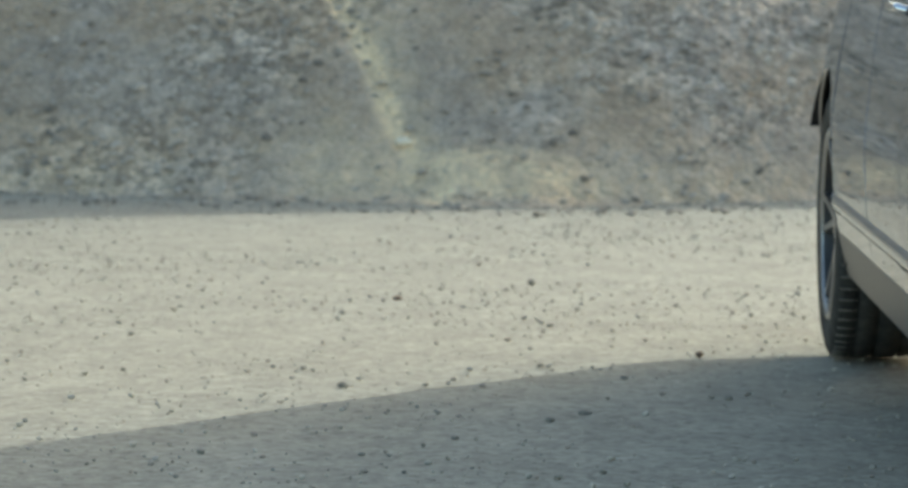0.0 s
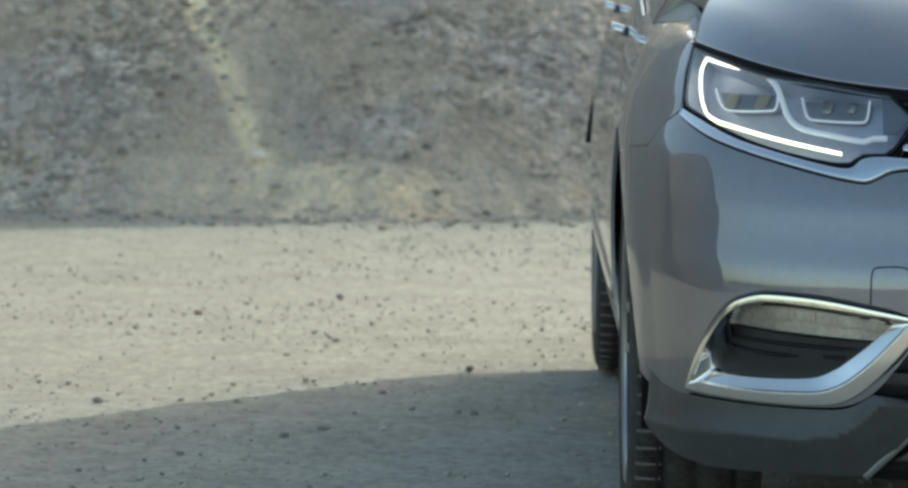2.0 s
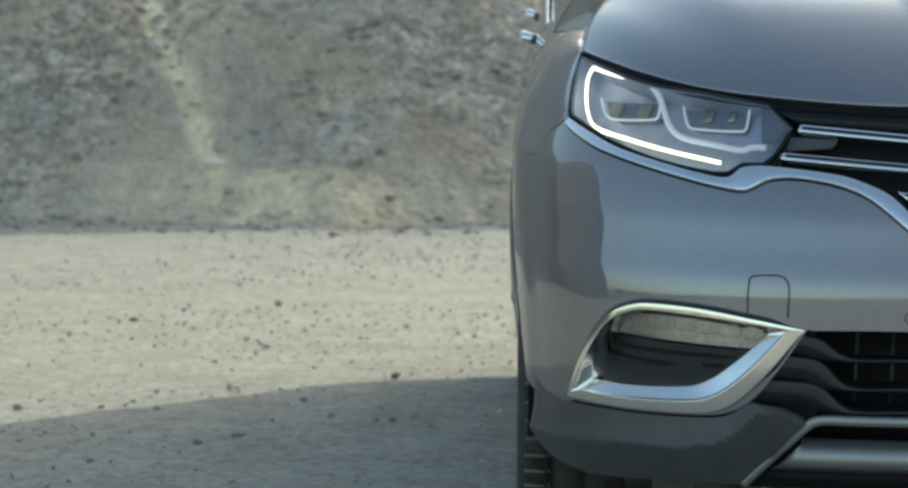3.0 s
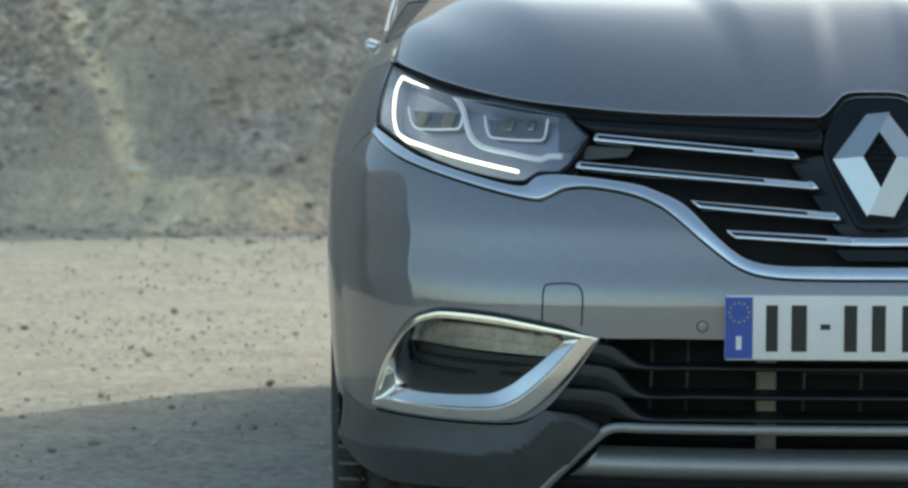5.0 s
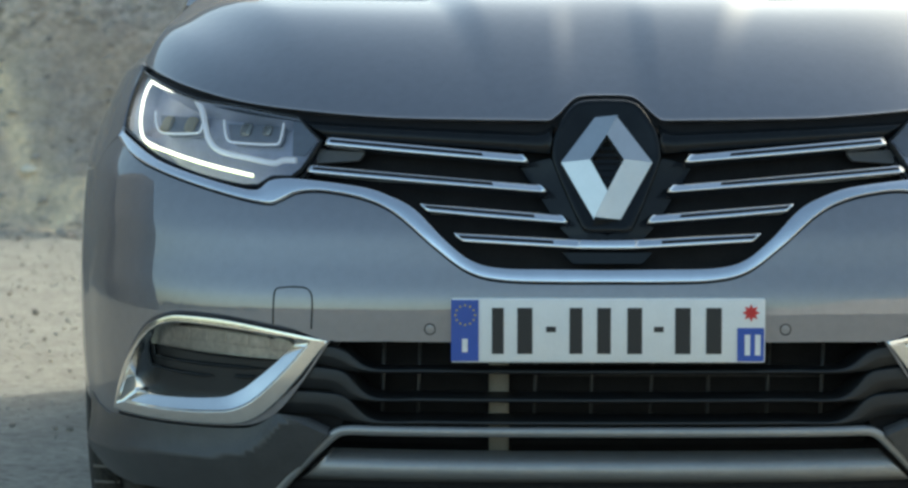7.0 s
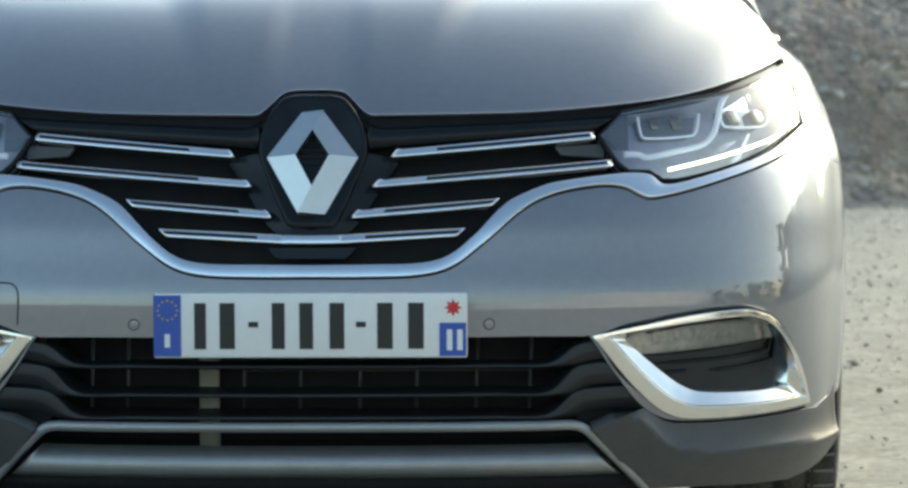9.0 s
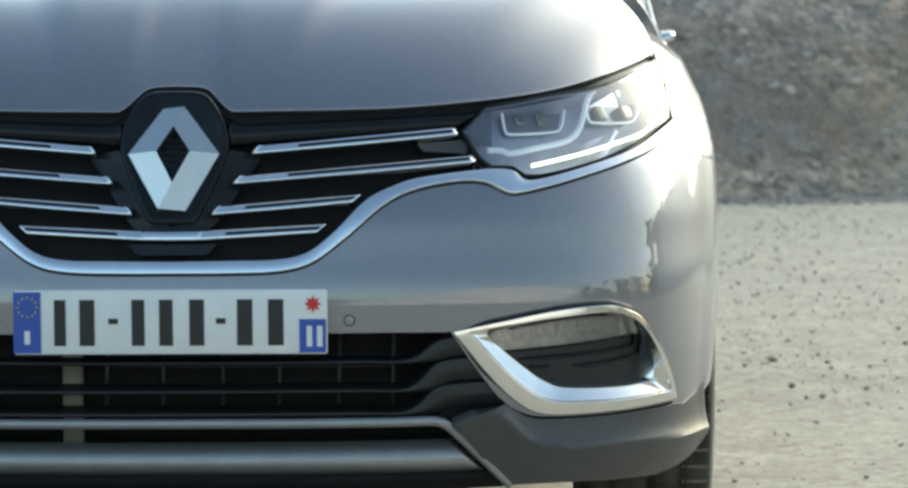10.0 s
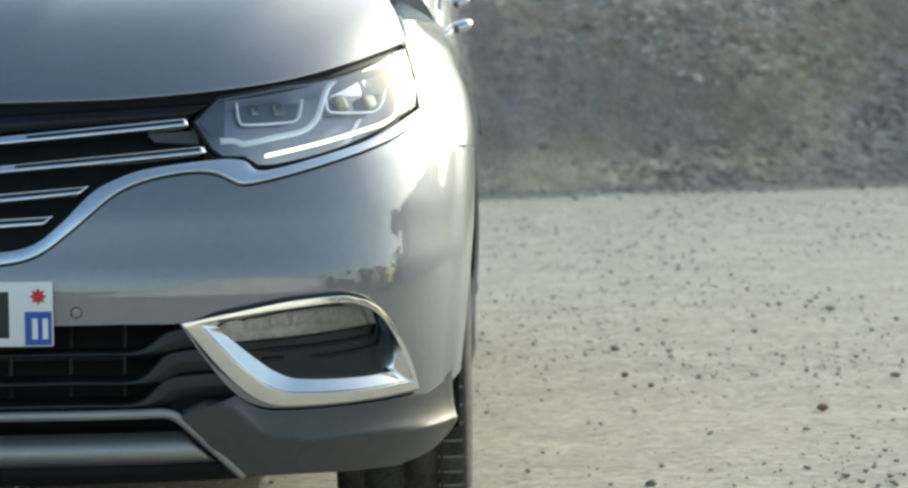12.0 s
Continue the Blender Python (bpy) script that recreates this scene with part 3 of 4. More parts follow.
def fill_face():
    """A long pale rock face added unseen far behind the camera's side of the track; struck full on by the low sun, it
    brightens the car's front.
    """
    xs, hs = np.linspace(2, 120, 150), np.linspace(0, 1, 24)
    verts = []
    for x in xs:
        top = 9 * min(1, max(0, x - 1) / 25) ** .8 + 1.0 * fbm(x * .12, 1, 5.2)
        for h in hs:
            verts.append((x, -32 - 4 * h + .8 * fbm(x * .3, h * 6, 2.2), h * top - .2))
    m = len(hs)
    faces = [(i * m + j, (i + 1) * m + j, (i + 1) * m + j + 1, i * m + j + 1)[::-1] for i in range(len(xs) - 1) for j in range(m - 1)]
    return tagged(mesh_part("backdrop_fill_face", verts, faces, FILL_ROCK), "long pale sunlit rock face, unseen, added to brighten the car front", "hill", kind="structure")


fill_face()


def far_ridge():
    """A low ridge of brown soil that closes the open side of the track."""
    verts, n, m = [], 160, 12
    for i in range(n):
        x = -110 + 130 * i / (n - 1)
        top = 4.0 + 1.3 * fbm(x * .06, 2, 8.4) + .35 * fbm(x * .6, 3, 1.1)
        for j in range(m):
            h = j / (m - 1)
            verts.append((x, -38 - 9 * h + fbm(x * .2, h * 4, 6.6), top * math.sin(h * math.pi / 2) - .25))
    faces = [(i * m + j, i * m + j + 1, (i + 1) * m + j + 1, (i + 1) * m + j) for i in range(n - 1) for j in range(m - 1)]
    return tagged(mesh_part("backdrop_ridge", verts, faces, SOIL), "low ridge of brown soil beyond the track", "hill", kind="structure")


far_ridge()


def far_trees():
    """A thin line of trees on the horizon, as small leafy clumps."""
    rng = random.Random(21)
    kinds = [chip(rng, 1.0, 1) for _ in range(8)]
    verts, faces = [], []
    for k in range(190):
        if k < 40:                                        # low and scattered
            az, dist, tall, thick = radians(rng.uniform(84, 150)), rng.uniform(70, 95), rng.uniform(7, 13), (.35, .9, 6)
        elif k < 150:                                     # low bushes
            az, dist, tall, thick = radians(rng.uniform(172, 268)), rng.uniform(56, 75), rng.uniform(1.0, 3.2), (.4, .9, 7)
        else:                                             # taller trees beside the heap
            az, dist, tall, thick = radians(rng.uniform(44, 76)), rng.uniform(38, 46), rng.uniform(6.5, 10), (.5, 1.1, 6)
        for _ in range(int(tall * thick[2])):
            h = rng.uniform(.08, 1) * tall
            spread = tall * .28 * (1.1 - h / tall * .8)
            c = Vector((math.sin(az) * dist + rng.gauss(0, spread), math.cos(az) * dist + rng.gauss(0, spread), h))
            v, f = rng.choice(kinds)
            r, n = rng.uniform(*thick[:2]), len(verts)
            verts += [p * r + c for p in v]
            faces += [[i + n for i in q] for q in f]
    return tagged(mesh_part("backdrop_trees", verts, faces, LEAF, smooth=False), "dark line of trees on the far horizon", "trees", kind="stuff")


far_trees()


# ---- loose stones that can be told apart ----
def stone(x, y, z, size, mat, label, seed, group=""):
    rng = random.Random(seed)
    v, f = chip(rng, size, 2)
    ob = mesh_part("stone", v, f, mat)
    ob.matrix_world = pose(x, y, z + size * .28, 0, 0, rng.uniform(0, 360))
    return tagged(ob, label, "stone", group)


DARK_STONE = material("dark_stone", (0.30, 0.27, 0.225), rough=0.9, var=0.3, scale=60, bump=0.5, bump_scale=200)
RUST_STONE = material("reddish_stone", (0.24, 0.16, 0.11), rough=0.9, var=0.3, scale=60, bump=0.5, bump_scale=200)
for k, (x, y, r) in enumerate([(-1.70, 4.50, .012), (-2.22, 2.98, .012), (-1.69, 2.31, .011), (-1.72, 3.49, .011), (-1.77, 5.91, .014), (-1.25, 2.79, .011), (-1.50, 3.22, .011),
                               (-1.90, 1.97, .009), (-1.61, 2.45, .011), (1.40, 3.25, .013), (1.34, 4.09, .014), (2.08, 5.18, .015), (2.07, 3.43, .013), (1.31, 1.50, .010), (1.78, 4.53, .012), (1.73, 1.58, .010)]):
    stone(x, y, track_dip(y), r, DARK_STONE, "small dark stone on the dusty gravel", 300 + k, "loose stones on the track")
for k, (x, y, r) in enumerate([(1.80, 2.74, .0115), (-2.20, 5.30, .013), (1.34, 3.49, .011), (-1.28, 3.78, .011)]):
    stone(x, y, track_dip(y), r, RUST_STONE, "small reddish brown stone on the dusty gravel", 330 + k, "loose stones on the track")
for k, (x, y, r) in enumerate([(1.93, 5.35, .012), (1.72, 2.33, .010), (-1.82, 4.10, .011)]):
    stone(x, y, track_dip(y), r, PALE, "small pale stone on the dusty gravel", 340 + k, "loose stones on the track")
stone(-2.44, bank_y(-2.44, .36), bank_height(-2.44, .36) - .045, .040, WHITE_STONE, "pale stone half sunk in the sandy run of the bank", 350)


# ---- the car ----
car = new("car")
tagged(car, "grey metallic family crossover with chrome trim, parked on gravel", "car")


def fender_top(a):
    return smooth_curve((.938, .950), (.985, .955), (1.05, .946), (1.15, .938), (A1, .948), (A1 + .45, .990), (A1 + 1, 1.08), (A2, 1.13), (A3, 1.13))(a)


# outlines on the skin: (way round, height)
LAMP = spline([(.980, .949), (.870, .930), (.804, .9165), (.735, .9050), (.656, .898), (.586, .888), (.528, .880), (.479, .838), (.506, .793), (.526, .776), (.562, .7745),
               (.586, .7600), (.618, .7600), (.705, .7750), (.801, .7990), (.885, .826), (.945, .843), (.955, .858), (.969, .900)],
              closed=True, sharp=(0, 6, 7, 9, 10, 11, 16), n=6)
FOG_OUT = spline([(.947, .366), (.900, .4322), (.846, .493), (.810, .5215), (.776, .535), (.735, .5425), (.640, .5390), (.535, .5235),
                  (.459, .510), (.514, .444), (.563, .3965), (.604, .3715), (.648, .363), (.780, .3615)], closed=True, sharp=(0, 8), n=6)
FOG_IN = spline([(.887, .4005), (.880, .4350), (.838, .4850), (.808, .5080), (.779, .5205), (.740, .5275), (.650, .5235), (.565, .5120),
                 (.521, .5030), (.560, .4690), (.594, .4425), (.626, .4212), (.668, .4060), (.785, .3990)], closed=True, sharp=(0, 8), n=6)
flush = np.concatenate([np.interp(np.arange(6 * 8), [0, 6, 36, 48], [.30, .80, .80, .30]), np.full(len(FOG_OUT) - 48, .5)])[:, None]
FOG_MID = FOG_OUT * (1 - flush) + FOG_IN * flush
CHROME_UP = spline([(.948, .840), (.885, .8215), (.801, .7950), (.705, .7731), (.618, .7555), (.584, .7541), (.561, .77), (.514, .773),
                    (.403, .761), (.354, .746), (.314, .725), (.265, .677), (.222, .644), (.174, .632), (.088, .63), (0, .629)], n=6)
CHROME_LOW = spline([(.952, .828), (.900, .808), (.838, .7886), (.704, .7581), (.617, .7395), (.562, .732), (.541, .739), (.514, .751),
                     (.471, .754), (.402, .743), (.347, .719), (.282, .665), (.228, .626), (.174, .612), (.088, .609), (0, .609)], n=6)
MOUTH_TOP = [(.460, .509), (.357, .511), (.255, .511), (0, .511)]
ARCH_F = [(round_at(.915 + .41 * math.cos(t), .5), .372 + .41 * math.sin(t)) for t in np.linspace(math.pi + .4, -.4, 60)]
ARCH_R = [(round_at(3.79 + .41 * math.cos(t), .5), .372 + .41 * math.sin(t)) for t in np.linspace(math.pi + .4, -.4, 60)]


def draw_in(loop, dist):
    """A closed line drawn in by dist, one number or one for each point."""
    p = np.asarray(loop, float)
    t = np.roll(p, -1, 0) - np.roll(p, 1, 0)
    n = np.stack([-t[:, 1], t[:, 0]], -1) / (np.linalg.norm(t, axis=1, keepdims=True) + 1e-12)
    area = (p[:, 0] * np.roll(p[:, 1], -1) - np.roll(p[:, 0], -1) * p[:, 1]).sum()
    return p + n * np.broadcast_to(dist, len(p))[:, None] * (1 if area > 0 else -1)


def arch_flare(a, z):
    """The skin swells out round the front wheel arch."""
    y = skin_flat(a, z)[..., 1]
    k = np.clip((.535 - np.hypot(y - .915, np.asarray(z) - .372)) / .07, 0, 1)
    return .006 * k * k * (3 - 2 * k)


# bumper: below the chrome line, above the cladding, open for the fog lamp surround
arch_front = [p for p in ARCH_F if p[0] < round_at(.74, .5) and .362 < p[1] < .74]
bumper = np.concatenate([
    CHROME_LOW[::-1] + [0, -.003], [(.962, .832)],
    [(1.015, .810), (1.08, .7705), (arch_front[-1][0] - .01, .7455)],
    arch_front[::-1], [(1.055, .344), (.979, .338)],
    resample(spline([(.935, .361), (.752, .358), (.640, .360), (.594, .367), (.551, .391), (.504, .444), (.456, .511)], n=6), 60),
    resample(MOUTH_TOP, 40)[1:]])
both_sides = np.concatenate([bumper, (bumper * [-1, 1])[::-1][1:-1]])
ease = lambda v, lo, hi: np.clip((v - lo) / (hi - lo), 0, 1) ** 2 * (3 - 2 * np.clip((v - lo) / (hi - lo), 0, 1))
FOG_RIM = draw_in(FOG_OUT, -.008 * ease(FOG_OUT[:, 1], .40, .48) * ease(FOG_OUT[:, 0], .47, .53))
panel("bumper", both_sides, PAINT, car, holes=[FOG_RIM, FOG_RIM * [-1, 1]], step=.013, d=arch_flare)
# cladding under it
cladding = np.concatenate([
    resample(spline([(.551, .388), (.594, .364), (.640, .357), (.752, .355), (.935, .357)], n=6), 50),
    [(.979, .354), (1.055, .366)], spline([(1.098, .384), (1.104, .312), (1.058, .266), (.99, .248), (.911, .240)], n=6)[:-1],
    [(.911, .238), (.784, .243), (.584, .247), (.560, .258), (.516, .302), (.484, .337), (.465, .356), (.50, .372)]])
crease = smooth_curve((.46, .40), (.544, .371), (.587, .335), (.62, .320), (.716, .310), (.889, .306), (1.05, .303), (1.14, .303))


def cladding_bulge(a, z):
    """The cladding leans out down to a soft crease and falls back below it."""
    off = z - crease(np.abs(a))
    return -.002 + arch_flare(a, z) + np.clip((1.16 - np.abs(a)) / .07, 0, 1) * (.028 * np.exp(-np.clip(off, 0, 1) / .032) * (off > 0) + .028 * (off <= 0) * np.clip(1 + off / .13, 0, 1))


for s in (1, -1):
    panel("bumper_cladding", cladding, PLASTIC, car, side=s, step=.008, d=cladding_bulge, lip=.03, label="dark grey plastic bumper cladding")
# fender
door_a = round_at(1.42, .7)
sill_z = .27
top_line = [(a, float(fender_top(a))) for a in np.linspace(.996, door_a, 40)]
fender = np.concatenate([[(.988, .955)], top_line, [(door_a, .9), (door_a, .45), (door_a - .02, sill_z)],
                         [(p[0], p[1]) for p in ARCH_F[::-1] if p[0] > arch_front[-1][0] + .004 and (p[1] >= .5 or p[0] > 1.6) and p[1] > .28],
                         [(arch_front[-1][0] - .008, .7475), (1.081, .772), (1.017, .8115), (.964, .836)], [(.959, .848), (.974, .900)]])
for s in (1, -1):
    panel("fender", fender, PAINT, car, side=s, step=.018, d=arch_flare)


def side_panel(name, a0, a1, z0, cut=None):
    a = np.linspace(a0 + .0005, a1 - .0005, 40)
    pts = [(x, float(fender_top(x))) for x in a[::-1]]
    low = [(x, z0) for x in a] if cut is None else cut
    for s in (1, -1):
        panel(name, np.concatenate([pts, low]), PAINT, car, side=s, step=.035)


door_b, door_c = round_at(2.52, .7), round_at(3.45, .7)
side_panel("front_door", door_a, door_b, .36)
side_panel("rear_door", door_b, door_c, .36)
rear_cut = [(door_c + .003, .36)] + [(p[0], p[1]) for p in ARCH_R if p[1] > .36 and p[0] > door_c + .01] + [(round_at(4.205, .5), .40), (round_at(4.30, .7) - .003, .42)]
side_panel("rear_quarter", door_c, round_at(4.30, .7), .36, rear_cut)
A_Q = round_at(4.30, .7)
tail = [(A_Q + .003, 1.16), (A_Q + .003, .42), (A3, .42), (A3, 1.16)]
for s in (1, -1):
    panel("tail_panel", resample(np.array(tail + tail[:1]), 160)[:-1], PAINT, car, side=s, step=.05)
    panel("sill", resample(np.array([(door_a - .02, .355), (door_a - .02, .24), (door_c, .24), (door_c, .355), (door_a - .02, .355)]), 200)[:-1], PLASTIC, car, side=s, step=.05, lip=.05)
    strip_a = np.linspace(door_a + .02, door_c - .02, 60)
    ribbon("sill_moulding", np.stack([strip_a, np.full(60, .462)], -1), np.stack([strip_a, np.full(60, .410)], -1), PAINT, car,
           [(0, -.004), (.08, .004), (.5, .010), (.92, .004), (1, -.004)], side=s)

# black backing behind all gaps of the nose
half_back = [(.584, .229), (1.076, .258), (1.107, .768), (.997, .949), (.938, .949), (.775, .9105), (.529, .874), (.366, .866), (.111, .855), (.055, .895)]
back_outline = np.array([(0, .229)] + half_back + [(0, .9)] + [(-a, z) for a, z in half_back[::-1]] + [(0, .229)])
MOUTH = np.array([(-.526, .283), (.526, .283), (.477, .337), (.434, .381), (.452, .507), (0, .508), (-.452, .507), (-.434, .381), (-.477, .337)])
GRILLE = [(0, .626), (.214, .635), (.323, .724), (.402, .756), (.519, .763), (.484, .841), (.505, .869), (.366, .862), (.115, .852), (.049, .89), (0, .892)]
GRILLE = resample(np.array(GRILLE + [(-a, z) for a, z in GRILLE[::-1][1:]]), 300)[:-1]
holes = [LAMP * .995 + [.003, .004], FOG_IN]
holes = holes + [h * [-1, 1] for h in holes] + [resample(np.concatenate([MOUTH, MOUTH[:1]]), 120)[:-1], GRILLE * [.995, 1]]
panel("backing", resample(back_outline, 300)[:-1], BLACK, car, holes=holes, d=-.022, step=.03, lip=0)

# chrome line under lamps and grille
ribbon("chrome_line", CHROME_UP, CHROME_LOW, CHROME, car, [(0, -.012), (0, .0030), (.02, .0036), (.05, .0040), (.50, .0055), (.92, .0066), (.95, .0064), (.98, .0058), (1, .0050), (1, -.012)],
       count=160, both=True, label="chrome line that runs under lamps and grille")

# hood
EDGE = spline([(0, .914), (.034, .913), (.055, .907), (.083, .881), (.103, .87), (.127, .868), (.366, .877), (.529, .888), (.650, .901), (.775, .9225), (.870, .940), (.984, .958)], n=10)
HOOD_SIDE = [(.801, .80, .980), (.780, 1.10, 1.008), (.776, 1.40, 1.027), (.782, 1.66, 1.047)]


def build_hood():
    plain = spline([(0, .872), (.366, .877), (.529, .888), (.650, .901), (.775, .9225), (.870, .940), (.984, .958)], n=10)
    side_n = 60

    def edge_line(line):
        front = resample_by_round(line, 150)
        front = skin(front[:, 0], front[:, 1])
        p = np.concatenate([front, resample(spline([tuple(front[-1])] + HOOD_SIDE, n=12), side_n + 1)[1:]])
        return np.concatenate([(p * [-1, 1, 1])[::-1][:-1], p])

    def resample_by_round(line, count):
        a = np.linspace(0, line[-1, 0], count)
        return np.stack([a, np.interp(a, line[:, 0], line[:, 1])], -1)

    p, base = edge_line(EDGE), edge_line(plain)
    n = len(p)
    end = np.zeros((n, 3))
    frac = np.linspace(-1, 1, n)
    frac = np.sign(frac) * np.abs(frac) ** .85
    end[:, 0] = p[-1, 0] * frac
    end[:, 1] = p[-1, 1] + .05 * (1 - frac**2)
    end[:, 2] = p[-1, 2] + .112 * (1 - np.abs(frac) ** 4)
    ts = np.concatenate([[0, .003, .008, .016, .027, .04], np.linspace(.055, 1, 55)])
    share = np.clip((p[:, 2] - base[:, 2]) / (end[:, 2] - base[:, 2]), 0, .9)
    grow = lambda t: .48 * (1 - (1 - t) ** 10) + .52 * t
    start = np.interp(share, grow(np.linspace(0, 1, 400)), np.linspace(0, 1, 400))                  # where the notch for the badge cuts into the hood
    rows = []
    for k in ts:
        t = (start + (1 - start) * k)[:, None]
        q = base * (1 - t) + end * t
        g = grow(t[:, 0])
        q[:, 2] = base[:, 2] * (1 - g) + end[:, 2] * g
        rise = np.clip((1.12 - np.abs(q[:, 0]) / (.185 + .32 * t[:, 0])) / .28, 0, 1)
        q[:, 2] += .014 * rise**2 * (3 - 2 * rise) * min(1, k / .25) ** 2 * (3 - 2 * min(1, k / .25)) * (1 - .5 * t[:, 0])
        fold = np.clip(.5 + (.595 + .29 * (q[:, 1] - .35) - np.abs(q[:, 0])) / .15, 0, 1)             # the flanks lie lower than the middle
        q[:, 2] += .026 * fold**2 * (3 - 2 * fold) * min(1, k / .22) ** 2 * (3 - 2 * min(1, k / .22))
        rows.append(q)
    rows = [rows[0] + [0, .030, -.014], rows[0] + [0, .003, -.0009], rows[0]] + rows          # a sharp folded edge
    verts = np.concatenate(rows)
    faces = [(r * n + i, r * n + i + 1, (r + 1) * n + i + 1, (r + 1) * n + i) for r in range(len(rows) - 1) for i in range(n - 1)]
    return mesh_part("hood", verts, faces, PAINT, car)


hood = build_hood()


def build_fender_crown(s):
    """The fender's rounded crest between its side and the gap along the hood."""
    line = resample(spline([tuple(skin(np.array([.986]), np.array([.957]))[0])] + HOOD_SIDE, n=12), 50)
    rows = []
    for p in line:
        a = round_at(p[1], .99)
        q = skin_flat(a, float(fender_top(a)))
        gap = p + [.004, 0, .001]
        for k in np.linspace(0, 1, 9):
            rows.append((q * (1 - k) + gap * k + [0, 0, .010 * math.sin(math.pi * k) * min(1, (q[0] - gap[0]) / .05) - (.012 if k == 1 else 0)]) * [s, 1, 1])
    faces = [(i * 9 + j, i * 9 + j + 1, i * 9 + 10 + j, i * 9 + 9 + j) for i in range(49) for j in range(8)]
    return mesh_part("fender_crown", rows, faces, PAINT, car)


for s in (1, -1):
    build_fender_crown(s)
# black strip for the shadow in the gap below the hood edge
gap_edge = resample(EDGE, 120)
ribbon("hood_gap_strip", gap_edge + [0, .004], gap_edge - [0, .014], BLACK, car, [(0, -.013), (.5, -.012), (1, -.013)], count=120, both=True, label="black strip standing in for the shadow gap under the hood edge")


# ---- wheels ----
def lathe(name, profile, mat, parent, n=64, label="", smooth=True):
    """A ring round the x axis from (x, radius) points."""
    m, verts, faces = len(profile), [], []
    for i in range(n):
        t = 2 * math.pi * i / n
        verts += [(x, r * math.cos(t), r * math.sin(t)) for x, r in profile]
    for i in range(n):
        for j in range(m - 1):
            faces.append((i * m + j, i * m + j + 1, ((i + 1) % n) * m + j + 1, ((i + 1) % n) * m + j))
    return mesh_part(name, verts, faces, mat, parent, label, smooth=smooth)


TYRE = [(-.105, .255), (-.122, .29), (-.125, .32), (-.119, .35), (-.108, .364), (-.075, .3695), (-.072, .362), (-.064, .362), (-.061, .3705), (-.004, .371), (-.001, .363),
        (.007, .363), (.010, .371), (.055, .3705), (.058, .362), (.066, .362), (.069, .3695), (.108, .364), (.118, .35), (.125, .32), (.122, .29), (.105, .255)]


def build_wheel():
    """A wheel about the x axis; its outer face looks to +x."""
    w = new("wheel")
    tyre = lathe("tyre", TYRE, RUBBER, w, n=96, label="worn black rubber tyre")
    rim = lathe("rim", [(.108, .268), (.120, .264), (.122, .259), (.121, .254), (.116, .249), (.112, .246)], ALLOY, w, label="silver alloy rim")
    # darker than the rim, so that the gaps between the spokes are dark
    lathe("rim_barrel", [(.112, .246), (.085, .240), (.06, .236), (-.09, .232), (-.105, .25)], DARK_ALLOY, rim, label="dark inside of the rim")
    lathe("brake_disc", [(.0, .03), (.0, .16), (-.02, .16), (-.02, .03)], BLACK, w, n=40)
    hub = lathe("hub", [(.100, .0), (.100, .045), (.088, .070), (.02, .08)], ALLOY, w, n=32)
    for k in range(5):
        for off in (-.19, .19):
            bm = bmesh.new()
            t0 = 2 * math.pi * k / 5
            rows = []
            for r, x, half, turn in ((.05, .096, .016, .3), (.12, .100, .012, .7), (.19, .107, .010, .95), (.248, .114, .013, 1.0)):
                t = t0 + off * turn
                c = Vector((x, r * math.cos(t), r * math.sin(t)))
                tang = Vector((0, -math.sin(t), math.cos(t)))
                rows.append([bm.verts.new(c + tang * h + Vector((dx, 0, 0))) for h, dx in ((-half, -.03), (-half * .8, 0), (half * .8, 0), (half, -.03))])
            for a, b in zip(rows, rows[1:]):
                for i in range(4):
                    bm.faces.new((a[i], a[(i + 1) % 4], b[(i + 1) % 4], b[i]))
            bm.faces.new(rows[0][::-1]), bm.faces.new(rows[-1])
            bmesh.ops.recalc_face_normals(bm, faces=bm.faces[:])
            part("spoke", bm, ALLOY, w, smooth=False)
    # shoulder grooves of the tread, paler than the rubber, all on one mesh
    bm = bmesh.new()
    bmesh.ops.create_cube(bm, size=1)
    for v in bm.verts:
        v.co = Vector((.088 + v.co.x * .046, v.co.y * .0042, .3655 + v.co.z * .0065))
    first = part("tread_groove", bm, PALE_GROOVE, w, smooth=False)
    for k in range(1, 66):
        g = new("tread_groove", first.data)
        g.parent = w
        g.rotation_euler = (2 * math.pi * k / 66, 0, 0)
    return w


